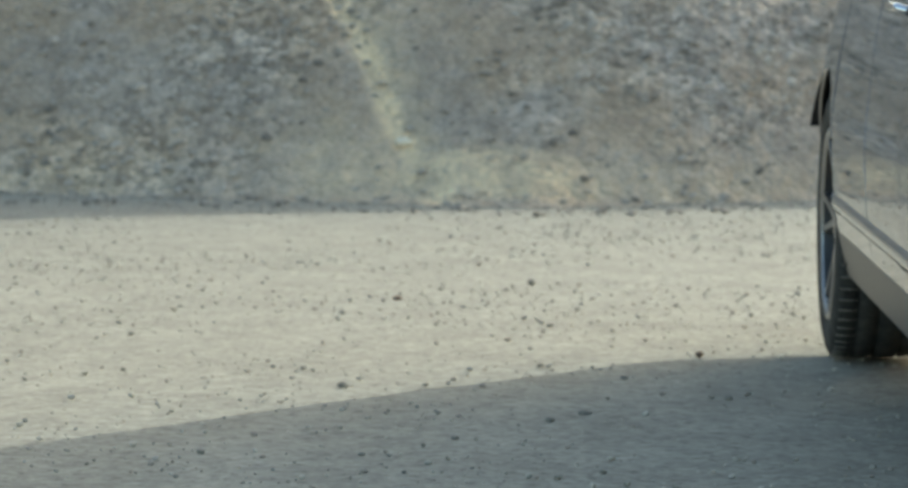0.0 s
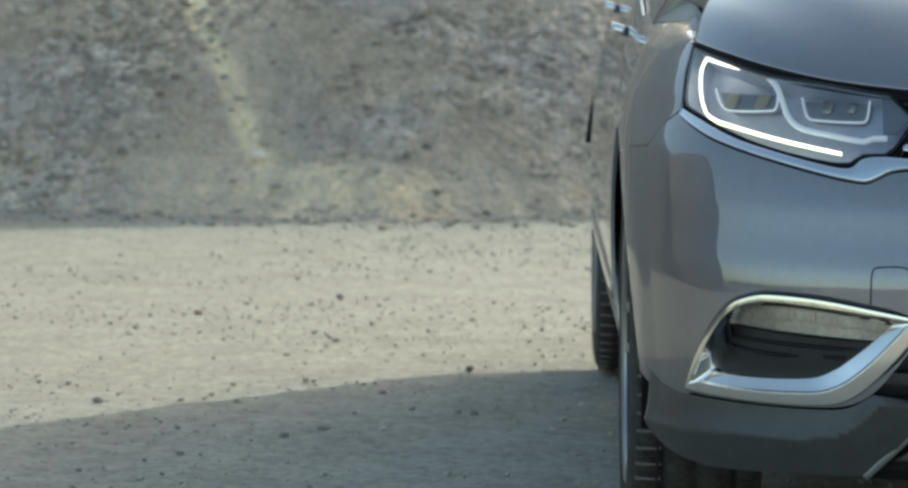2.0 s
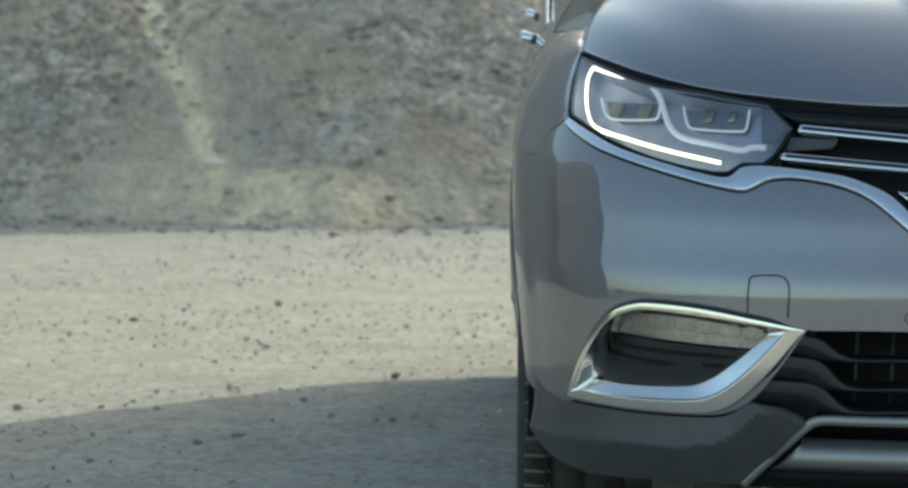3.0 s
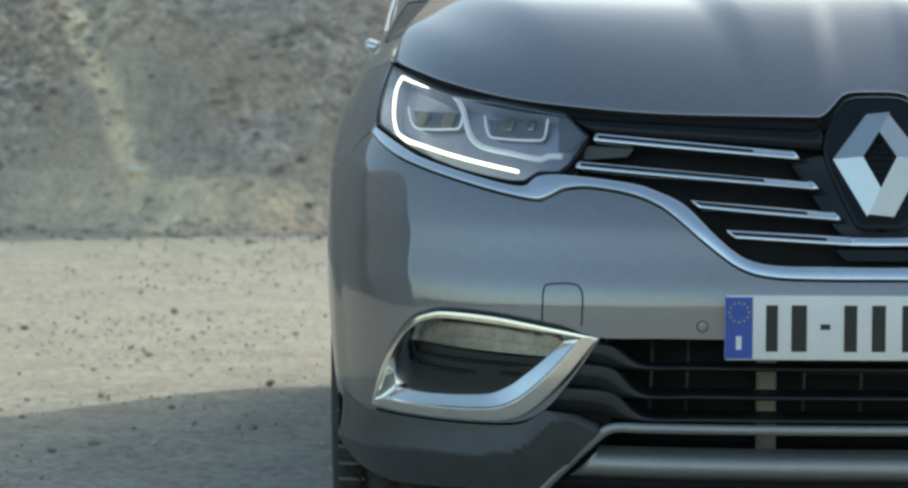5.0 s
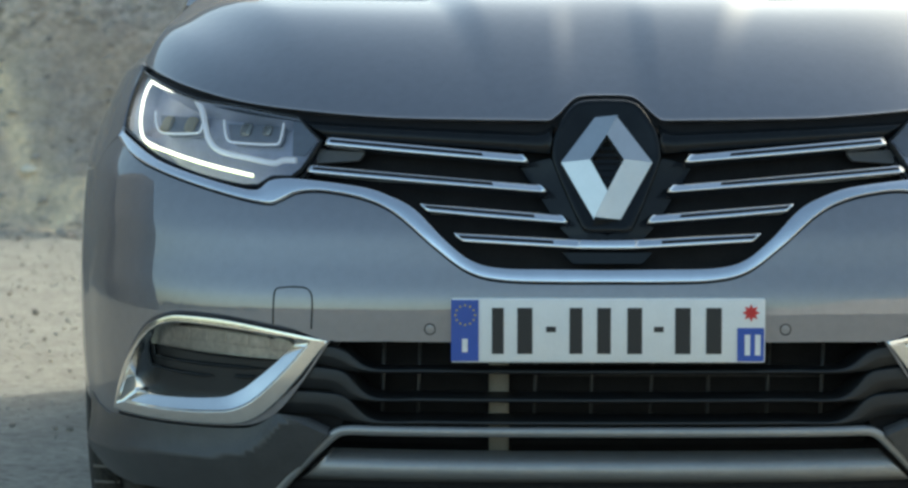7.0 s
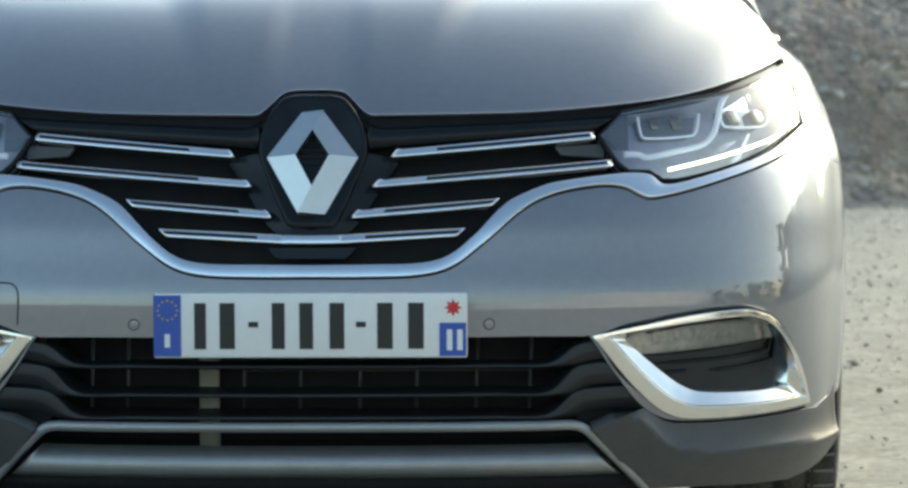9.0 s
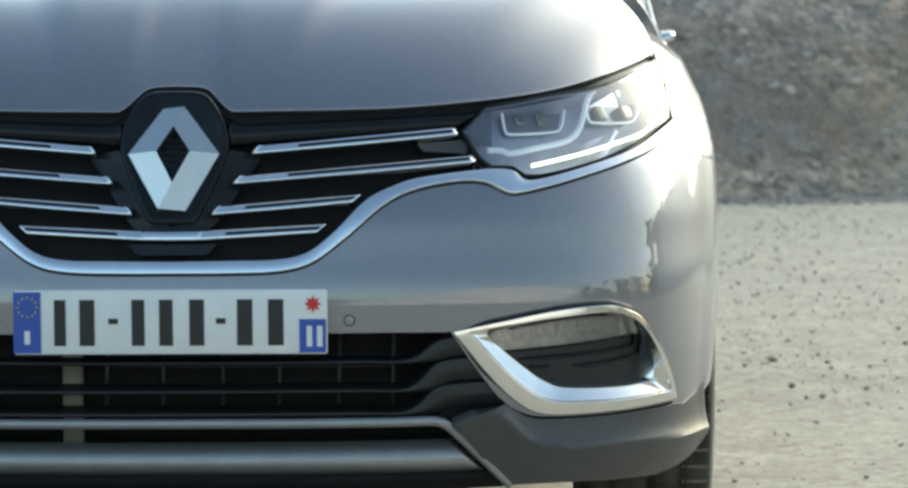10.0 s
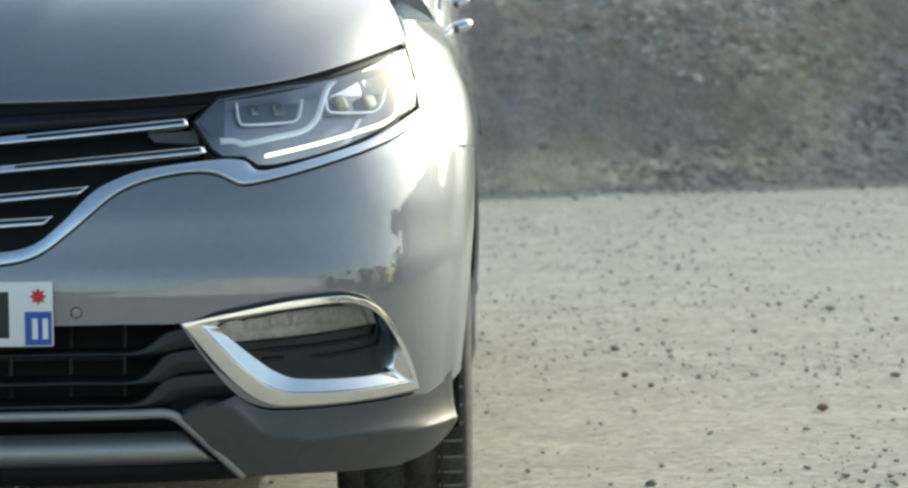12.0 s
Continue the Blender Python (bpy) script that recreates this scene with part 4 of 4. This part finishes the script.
wheel = build_wheel()
wheel.parent = car
wheel.matrix_basis = pose(.81, .915, .371, 14, 0, 0)
for x, y, z, turn in ((-.81, .915, .371, 180), (.81, 3.79, .351, 0), (-.81, 3.79, .351, 180)):
    copy_thing(wheel, pose(x, y, z, 33, 0, turn))
for s in (1, -1):
    for y in (.915, 3.79):
        verts, faces, n = [], [], 32
        for x in (.50, .915):
            for i in range(n + 1):
                t = -.25 + (math.pi + .5) * i / n
                verts.append((s * x, y + .425 * math.cos(t), .372 + .425 * math.sin(t)))
        faces = [(i, i + 1, n + 2 + i, n + 1 + i) for i in range(n)] + [list(range(n + 1))]
        mesh_part("arch_liner", verts, faces, BLACK, car)
        if y > 2:                                         # dark inner lip where the rear arch swells out
            verts = []
            for i in range(17):
                t, wide = .58 + .75 * i / 16, .956 - .028 * i / 16
                for x, r in ((.90, .424), (wide, .424), (wide, .432), (.90, .432)):
                    verts.append((s * x, y + r * math.cos(t), .372 + r * math.sin(t)))
            faces = [(i * 4 + j, i * 4 + (j + 1) % 4, i * 4 + 4 + (j + 1) % 4, i * 4 + 4 + j) for i in range(16) for j in range(4)] + [(0, 1, 2, 3), (67, 66, 65, 64)]
            mesh_part("arch_lip", verts, faces, BLACK, car)
box("underbody", (-.80, .35, .235), (.80, 3.9, .32), BLACK, car, bevel=.03)


# ---- front details ----
inset = draw_in


def loft_lines(name, rows, mat, parent, closed=True, side=1, label="", smooth=True):
    """A surface through lines on the skin, each (line, height out of the skin)."""
    m = len(rows[0][0])
    verts = np.concatenate([skin(np.asarray(l)[:, 0] * side, np.asarray(l)[:, 1], np.full(m, d)) for l, d in rows])
    faces = []
    for r in range(len(rows) - 1):
        for i in range(m if closed else m - 1):
            q = (r * m + i, r * m + (i + 1) % m, (r + 1) * m + (i + 1) % m, (r + 1) * m + i)
            faces.append(q if side > 0 else q[::-1])
    return mesh_part(name, verts, faces, mat, parent, label, smooth=smooth)


def lump(name, a, z, d, wide, high, deep, mat, parent, power=0.45, label="", n=16):
    """A softly squared block that sits on the skin."""
    c, nrm = skin(np.array([a]), np.array([z]), np.array([d]))[0], skin_normal(np.array([a]), np.array([z]))[0]
    ax = np.cross([0, 0, 1], nrm)
    ax /= np.linalg.norm(ax)
    up = np.cross(nrm, ax)
    sg = lambda v: np.sign(v) * np.abs(v) ** power
    verts, faces = [], []
    for i in range(n + 1):
        lat = -math.pi / 2 + math.pi * i / n
        for j in range(2 * n):
            lon = math.pi * j / n
            q = (wide / 2 * sg(math.cos(lat)) * sg(math.cos(lon)), high / 2 * sg(math.cos(lat)) * sg(math.sin(lon)), deep / 2 * sg(math.sin(lat)))
            verts.append(c + ax * q[0] + up * q[1] + nrm * q[2])
    m = 2 * n
    faces = [(i * m + j, i * m + (j + 1) % m, (i + 1) * m + (j + 1) % m, (i + 1) * m + j) for i in range(n) for j in range(m)]
    return mesh_part(name, verts, faces, mat, parent, label)


def on_skin(line, d, side=1):
    line = np.asarray(line, float)
    return skin(line[:, 0] * side, line[:, 1], np.full(len(line), d))


STRIP = spline([(.815, .9170), (.940, .9350), (.943, .9140), (.929, .8830), (.912, .8561), (.895, .8390), (.868, .830), (.799, .8184), (.714, .8033), (.653, .7930), (.604, .7850)], sharp=(1,), n=10)
GUIDE_LINE = spline([(.815, .919), (.769, .9088), (.743, .8903), (.729, .8701), (.714, .8447), (.695, .829), (.672, .8211), (.624, .8137), (.569, .8053), (.553, .8102), (.529, .8105)], n=10)
MODULES = (([(.906, .8907), (.880, .8626), (.854, .8528), (.753, .857), (.747, .8682), (.750, .8916)], ((.861, .8745, .034, .030), (.787, .8765, .028, .030)), True),
           ([(.698, .8826), (.684, .8504), (.670, .8426), (.576, .8403), (.570, .8528), (.570, .8799)], ((.649, .870, .022, .026), (.604, .869, .018, .020)), False))
for s in (1, -1):
    lamp_floor = inset(LAMP, .010)
    headlight = panel("headlight", lamp_floor, BOWL, car, side=s, d=-.050, step=.02, lip=0, label="lit headlamp with clear cover and white strips")
    loft_lines("bowl_wall", [(inset(LAMP, .004), -.006), (lamp_floor, -.051)], BOWL, headlight, side=s)
    loft_lines("bezel", [(LAMP, -.014), (inset(LAMP, .001), -.001), (inset(LAMP, .0045), -.0005), (inset(LAMP, .005), -.007)], GLOSS_BLACK, headlight, side=s, label="black lamp edge")
    panel("cover", inset(LAMP, .004), COVER, headlight, side=s, d=-.001, step=.014, lip=0, label="clear lamp cover").visible_shadow = False
    strip = on_skin(resample(STRIP, 120), -.014, s)
    thick = np.interp(np.linspace(0, 1, 120), [0, .04, .25, .45, .6, 1], [.0020, .0027, .0029, .0025, .0017, .0014])
    tube("daytime_strip", strip, thick, LIGHT, headlight, "glowing white daytime strip")
    # the strip's chromatic fringe, added as a second glowing tube
    tube("daytime_strip_fringe", strip[55:] + [0, .0002, -.0036], thick[55:] * 1.0, FRINGE, headlight, "yellow-green colour fringe below the daytime strip, added as a glowing tube")
    tube("light_guide", on_skin(resample(GUIDE_LINE, 90), -.018, s), .0052, GUIDE, headlight, "pale light guide with a faint added glow")
    for u, lenses, amber in MODULES:
        tube("module_frame", on_skin(resample(spline(u, n=6), 40), -.030, s), .0022, GUIDE, headlight)
        plate_line = resample(np.array(u + u[:1]), 50)[:-1]
        panel("module_plate", plate_line, MODULE, headlight, side=s, d=-.042, step=.02, lip=.006)
        for a, z, wide, high in lenses:
            lump("lens", s * a, z, -.038, wide, high, .009, AMBER if amber else LENS, headlight, power=.55)
    tri = np.array([(.544, .877), (.536, .818), (.513, .818), (.495, .842), (.530, .876), (.544, .877)])
    panel("reflector", resample(tri, 60)[:-1], MODULE, headlight, side=s, d=-.016, step=.01, lip=.004)
    # fog lamp surround
    loft_lines("surround_valley", [(FOG_RIM, 0), (FOG_RIM * .7 + FOG_OUT * .3, -.002), (FOG_RIM * .35 + FOG_OUT * .65, -.007), (FOG_OUT, -.012)], PAINT, car, side=s)
    blend = lambda k: FOG_OUT * (1 - k) + FOG_MID * k
    deep = lambda k: FOG_MID * (1 - k) + FOG_IN * k
    fog = loft_lines("fog_surround", [(FOG_OUT, -.014), (FOG_OUT, .003), (blend(.03), .0050), (blend(.07), .0056), (blend(.10), .0057), (blend(.13), .00575), (blend(.91), .0060), (blend(.94), .0060), (blend(.97), .0055), (FOG_MID, .0045),
                                      (deep(.03), .0028), (deep(.08), .0010), (deep(.11), .0005), (deep(.5), -.0055), (deep(.92), -.0120), (deep(.95), -.0125), (FOG_IN, -.015), (FOG_IN, -.05)], RIM_CHROME, car, side=s, label="wide chrome fog lamp surround")
    panel("fog_floor", inset(FOG_IN, -.002), DARK_PLASTIC, fog, side=s, d=-.046, step=.02, lip=0, label="dark ribbed plastic panel")
    for pts in ([(.884, .446), (.800, .4385), (.735, .436), (.705, .4365)], [(.655, .438), (.630, .437), (.612, .439)], [(.862, .4830), (.806, .4822), (.732, .4778), (.637, .4733), (.560, .4705)], [(.878, .4640), (.790, .4590), (.700, .4560), (.590, .4540)]):
        tube("rib", on_skin(resample(spline(pts, n=6), 40), -.043, s), np.interp(np.linspace(0, 1, 40), [0, .1, .85, 1], [.0028, .0034, .0034, .001]), GLOSS_BLACK, fog)
    glass = [(.860, .4865), (.820, .5093), (.765, .5215), (.664, .5185), (.581, .5085), (.526, .4990), (.549, .474), (.637, .4776), (.732, .4822), (.806, .4863)]
    glass = spline(glass, closed=True, sharp=(0, 5, 6), n=5)
    lamp = panel("fog_lamp", glass, FOG_GLASS, fog, side=s, d=-.040, step=.02, lip=0)
    panel("fog_lens", glass, COVER, fog, side=s, d=-.020, step=.02, lip=.02).visible_shadow = False
    for k in range(6):
        a = .558 + k * .043
        lump("led_cell", s * a, .497 + .010 * k / 3 - .003 * max(0, k - 3), -.0392, .038, .022, .0022, FOG_GLASS, fog)
    # parking sensor
    ring = np.linspace(0, 2 * np.pi, 24, endpoint=False)
    tube("sensor_ring", on_skin(np.stack([.290 + .0088 * np.cos(ring), .532 + .0088 * np.sin(ring)], -1), .0, s), .0009, BLACK, car, closed=True, n=6)
    lump("sensor", s * .290, .532, -.0006, .0150, .0150, .0022, PAINT, car, power=1.0)
# cover of the towing eye
tow = spline([(.555, .535), (.552, .583), (.545, .595), (.499, .597), (.486, .582), (.488, .529)], n=8)
tube("tow_cover_gap", on_skin(resample(tow, 60), .0002, -1), .0013, BLACK, car, n=6)

# grille
grille = panel("grille", GRILLE, BLACK, car, d=-.042, step=.03, lip=0, label="black grille with chrome bars")
for s in (1, -1):
    head_up = spline([(.523, .872), (.366, .865), (.118, .855), (.102, .858), (.088, .868)], n=8)
    head_low = spline([(.480, .849), (.366, .841), (.157, .827), (.118, .823), (.093, .822)], n=8)
    ribbon("grille_header", head_up, head_low, GLOSS_BLACK, grille, [(0, -.02), (0, -.007), (.5, -.0065), (1, -.007), (1, -.02)], count=50, side=s)
    for n_bar, (o, i, zo, zi) in enumerate(((.471, .140, .8445, .8175), (.497, .110, .7985, .7685), (.309, .076, .7375, .7195), (.252, .046, .6900, .6795))):
        up = spline([(o, zo), ((o + i) / 2, (zo + zi) / 2 + .0005), (i, zi)], n=8)
        low = spline([(o - .016 if n_bar > 1 else o, zo - .0155), ((o + i) / 2, (zo + zi) / 2 - .0155), (i - .012 if n_bar < 3 else i, zi - .0160)], n=8)
        bar = ribbon("grille_bar", up, low, CHROME, grille, [(0, -.016), (0, -.001), (.06, .0008), (.30, .0030), (.62, .0050), (.92, .0075), (1, .0055), (1, -.016)], count=40, side=s, label="chrome grille bar")
        cut = lambda c, lo, hi: resample(c, 100)[int(lo * 99):int(hi * 99)]
        ribbon("slot", cut(up * .67 + low * .33, .025, .80), cut(up * .40 + low * .60, .025, .80), BLACK, grille, [(0, -.002), (0, .0042), (1, .0058), (1, .002)], count=30, side=s)
    mesh_box = [(.490, .827), (.406, .823), (.416, .81), (.490, .805)]
    panel("grille_pocket", resample(np.array(mesh_box + mesh_box[:1]), 40)[:-1], PLASTIC, grille, side=s, d=-.014, step=.02, lip=.006)
centre_up, centre_low = [(.047, .6795), (0, .679)], [(.047, .6635), (0, .663)]
ribbon("grille_bar", centre_up, centre_low, CHROME, grille, [(0, -.016), (0, -.001), (.1, .0005), (.85, .0065), (1, .0045), (1, -.016)], count=12, both=True)
panel("radar_cover", resample(np.array([(-.073, .659), (-.057, .641), (.057, .641), (.073, .659), (-.073, .659)]), 60)[:-1], GLOSS_BLACK, grille, d=-.006, step=.02, lip=.01)
# badge
shield = spline([(0, .907), (.039, .905), (.060, .894), (.084, .855), (.090, .815), (.082, .787), (.042, .698), (.030, .691), (0, .691)], n=8)
shield = np.concatenate([shield, (shield * [-1, 1])[::-1][1:-1]])
inner = inset(shield, .010)
loft_lines("badge_shield", [(shield, -.02), (shield, .001), (inset(shield, .004), .004), (inner, .003), (inset(shield, .016), .001), (shield * .02 + [0, .815], .0)], GLOSS_BLACK, grille, label="dark shield behind the badge")
flank = np.array([(.145, .806), (.092, .812), (.078, .782), (.038, .694), (0, .688), (0, .668), (.048, .671), (.0786, .706), (.1115, .760), (.145, .806)])
flank_depth = lambda a, z: -.003 - .020 * np.clip((np.abs(a) - np.interp(z, [.69, .81], [.032, .088])) / .05, 0, 1)
for s in (1, -1):
    panel("shield_flank", resample(flank, 90)[:-1], GLOSS_BLACK, grille, side=s, d=flank_depth, step=.010, lip=.012, label="dark wing under the badge")
root, face = skin(np.array([0.0]), np.array([.800]))[0], skin_normal(np.array([0.0]), np.array([.800]))[0]
along = np.cross(face, [1, 0, 0]) * (1 if np.cross(face, [1, 0, 0])[2] > 0 else -1)
TL, TR, OR, BR, BL, OL = (-.019, .874), (.019, .874), (.076, .801), (.022, .708), (-.022, .708), (-.076, .801)
IT, IR, IB, IL = (0, .842), (.028, .801), (0, .750), (-.028, .801)
verts, faces = [], []
for rim, keys in (((TL, TR, IT, IL, OL), (IT, IL, OL)), ((TR, OR, IR, IT), (IT, IR, OR)), ((OR, BR, BL, IB, IR), (IB, IR, OR)), ((BL, OL, IL, IB), (IB, IL, OL))):
    plane = np.linalg.solve(np.array([(x, z, 1) for x, z in keys]), np.array([.026, .026, .010]))
    for lift in (None, -.006):
        for x, z in rim:
            verts.append(root + np.array([x, 0, 0]) + along * (z - .800) / along[2] + face * (plane @ (x, z, 1) if lift is None else lift))
    k, m = len(verts) - 2 * len(rim), len(rim)
    faces += [tuple(range(k, k + m))] + [(k + i, k + m + i, k + m + (i + 1) % m, k + (i + 1) % m) for i in range(m)]
mesh_part("badge", verts, [f[::-1] for f in faces], SATIN, grille, "faceted silver diamond badge", smooth=False)
for k in range(7):
    z = .764 + k * .0115
    half = .026 * (1 - abs(z - .801) / .05)
    ribbon("badge_slat", [(-half, z + .003), (half, z + .003)], [(-half, z - .003), (half, z - .003)], BLACK, grille, [(0, .0), (0, .004), (1, .002), (1, 0)], count=6)

# number plate, its writing as plain bars
plate = box("number_plate", (-.258, -.010, .479), (.258, .000, .586), WHITE, car, bevel=.004, label="white number plate with blue ends")


def flat_patch(name, x0, x1, z0, z1, mat, y=-.0104, deep=.0008):
    return box(name, (x0, y - deep, z0 - .030), (x1, y, z1 - .030), mat, plate)


flat_patch("blue_band", -.258, -.213, .512, .613, BLUE)
flat_patch("blue_band", .212, .256, .512, .567, BLUE)
for k in range(12):
    t = 2 * math.pi * k / 12
    flat_patch("gold_dot", -.2365 + .016 * math.cos(t), -.2335 + .016 * math.cos(t), .5865 + .016 * math.sin(t), .5895 + .016 * math.sin(t), YELLOW, -.0114)
flat_patch("letter_bar", -.240, -.231, .527, .549, WHITE, -.0114)
for x in (.224, .241):
    flat_patch("letter_bar", x, x + .009, .522, .556, WHITE, -.0114)
star = [(.2345 + r * math.sin(k * math.pi / 8), .562 + r * math.cos(k * math.pi / 8)) for k in range(16) for r in [(.0145, .008)[k % 2]]]
verts = [(.2345, -.0116, .562)] + [(x, -.0116, z) for x, z in star] + [(x, -.0098, z) for x, z in star]
faces = [(0, k + 1, (k + 1) % 16 + 1) for k in range(16)] + [(k + 1, k + 17, (k + 1) % 16 + 17, (k + 1) % 16 + 1) for k in range(16)]
mesh_part("red_emblem", verts, faces, RED, plate, smooth=False)
for px0, px1 in ((-.197, -.166), (-.157, -.117), (-.070, -.036), (-.025, .011), (.024, .063), (.102, .143), (.153, .194)):
    w = (px1 - px0) * .62
    c = (px0 + px1) / 2
    flat_patch("letter_bar", c - w / 2, c + w / 2, .524, .600, INK)
for c in (-.094, .083):
    flat_patch("dash_bar", c - .008, c + .008, .560, .569, INK)

# lower intake
intake = panel("intake_floor", resample(np.array([(-.487, .288), (.487, .288), (.458, .513), (-.458, .513), (-.487, .288)]), 200)[:-1], BLACK, car, d=-.13, step=.06, lip=0)
fog_edge = lambda z: float(np.interp(z, [.372, .3965, .444, .510], [.604, .563, .514, .459])) + .004
for top, foot, z in ((.504, .4685, .461), (.4665, .4265, .4125), (.4245, .384, .374)):
    up = spline([(fog_edge(top), top), (.465, top - .003), (.435, top - .010), (.390, z + .0045), (.30, z + .0035), (0, z + .003)], n=8)
    low = spline([(fog_edge(foot), foot), (.465, foot - .001), (.435, min(foot, z) - .001), (.390, z - .0045), (.30, z - .004), (0, z - .0045)], n=8)
    ribbon("intake_slat", up, low, DARK_PLASTIC, intake, [(0, -.07), (0, -.008), (.03, -.0065), (.06, -.006), (.45, -.005), (.50, -.005), (.54, -.0055), (.95, -.010), (.98, -.011), (1, -.014), (1, -.07)], count=70, both=True,
           label="dark intake slat that flares out at its ends")
for x in (-.375, -.315, -.12, -.025, .075, .17, .27, .36):
    tube("intake_rib", np.array([(x, .10, .375), (x + .004, .095, .50)]), .003, PLASTIC, intake, n=6)
tube("intake_rib", np.array([(-.12, .10, .446), (.36, .10, .446)]), .002, PLASTIC, intake, n=6)
box("brace", (-.196, .115, .29), (-.162, .135, .50), BEIGE, intake, bevel=.004)
skid_line = spline([(.580, .2455), (.526, .293), (.484, .331), (.456, .354), (.434, .361), (.390, .361), (0, .361)], n=10)
skid_line = resample(np.concatenate([skid_line, (skid_line * [-1, 1])[::-1][1:]]), 200)
skid = tube("skid_trim", on_skin(skid_line, .000), .0085, SILVER, car, "silver trim tube round the lower intake")
low_up = np.array([(.475, .315), (0, .314)])
low_low = np.array([(.536, .264), (0, .264)])
ribbon("skid_plate", low_up, low_low, SILVER, car, [(0, -.04), (0, -.012), (.15, .004), (.4, .010), (.6, .006), (1, -.02), (1, -.05)], count=60, both=True, label="silver skid plate under the intake")
ribbon("skid_lip", [(.555, .264), (0, .264)], [(.584, .240), (0, .234)], BLACK, car, [(0, -.02), (.5, -.006), (1, -.03)], count=60, both=True)

# door handles
for s in (1, -1):
    for y, z in ((2.11, .957), (3.29, 1.000)):
        a = round_at(y, z)
        line = [(a - .10, z - .003), (a - .085, z), (a + .085, z), (a + .10, z - .003)]
        pts = skin(np.array([p[0] for p in line]) * s, np.array([p[1] for p in line]), np.array([.002, .027, .028, .002]))
        tube("door_handle", resample(spline(pts, n=6), 30), .0115, CHROME, car, "chrome door handle")


# ---- cabin ----
roof_z = smooth_curve((1.40, 1.115), (1.8, 1.37), (2.2, 1.575), (2.8, 1.665), (3.7, 1.635), (4.35, 1.54), (4.78, 1.14))
roof_x = smooth_curve((1.40, .82), (2.2, .66), (3.4, .66), (4.3, .60), (4.78, .70))


def cabin_point(y, t):
    """t from 0 at the belt line to 1 at the roof's edge, and 2 at its middle."""
    z0 = float(fender_top(round_at(y, 1.1)))
    a = round_at(y, z0)
    x0 = float(skin_flat(a, z0)[0]) - .012
    zr = max(z0, float(roof_z(y)) - .055)
    xr = min(x0, float(roof_x(y)))
    if t <= 1:
        return np.array([x0 + (xr - x0) * t**1.3, y, z0 + (zr - z0) * t])
    k = t - 1
    return np.array([xr * (1 - k), y, zr + (max(zr, float(roof_z(y))) - zr) * math.sin(k * math.pi / 2)])


def cabin_patch(name, ys, ts, mat, s=0, out=0.0, label=""):
    """A patch of the cabin's skin on one side, or across from side to side where s is 0."""
    verts = []
    for y in ys:
        row = [cabin_point(y, t) + np.array([out * (1 if t < 1.2 else .2), 0, out]) for t in ts]
        if s:
            verts += [p * [s, 1, 1] for p in row]
        else:
            verts += row + [p * [-1, 1, 1] for p in row[::-1][1:]]
    m = len(verts) // len(ys)
    faces = [(i * m + j, i * m + j + 1, (i + 1) * m + j + 1, (i + 1) * m + j) for i in range(len(ys) - 1) for j in range(m - 1)]
    return mesh_part(name, verts, faces, mat, car, label)


# the scuttle closes the body in front of the cabin
rim = [tuple(cabin_point(1.40, t) * [1, 1, 1]) for t in np.linspace(0, 2, 25)]
rim = [(x, 1.404, z - .003) for x, y, z in rim] + [(-x, 1.404, z - .003) for x, y, z in rim[::-1][1:]]
low = [(x, 1.404, .90) for x, y, z in rim]
mesh_part("scuttle", rim + low, [(i, i + 1, len(rim) + i + 1, len(rim) + i) for i in range(len(rim) - 1)], PAINT, car)
cabin_patch("roof", np.linspace(1.40, 4.78, 70), np.linspace(0, 2, 25), PAINT)
cabin_patch("windscreen", np.linspace(1.46, 2.16, 20), np.linspace(1.08, 2, 14), GLASS, 0, .004, "dark windscreen")
cabin_patch("rear_window", np.linspace(4.40, 4.70, 12), np.linspace(1.1, 2, 14), GLASS, 0, .004)
for s in (1, -1):
    for y0, y1 in ((1.98, 2.46), (2.56, 3.40), (3.48, 4.25)):
        cabin_patch("side_window", np.linspace(y0, y1, 16), np.linspace(.06, .92, 8), GLASS, s, .004)
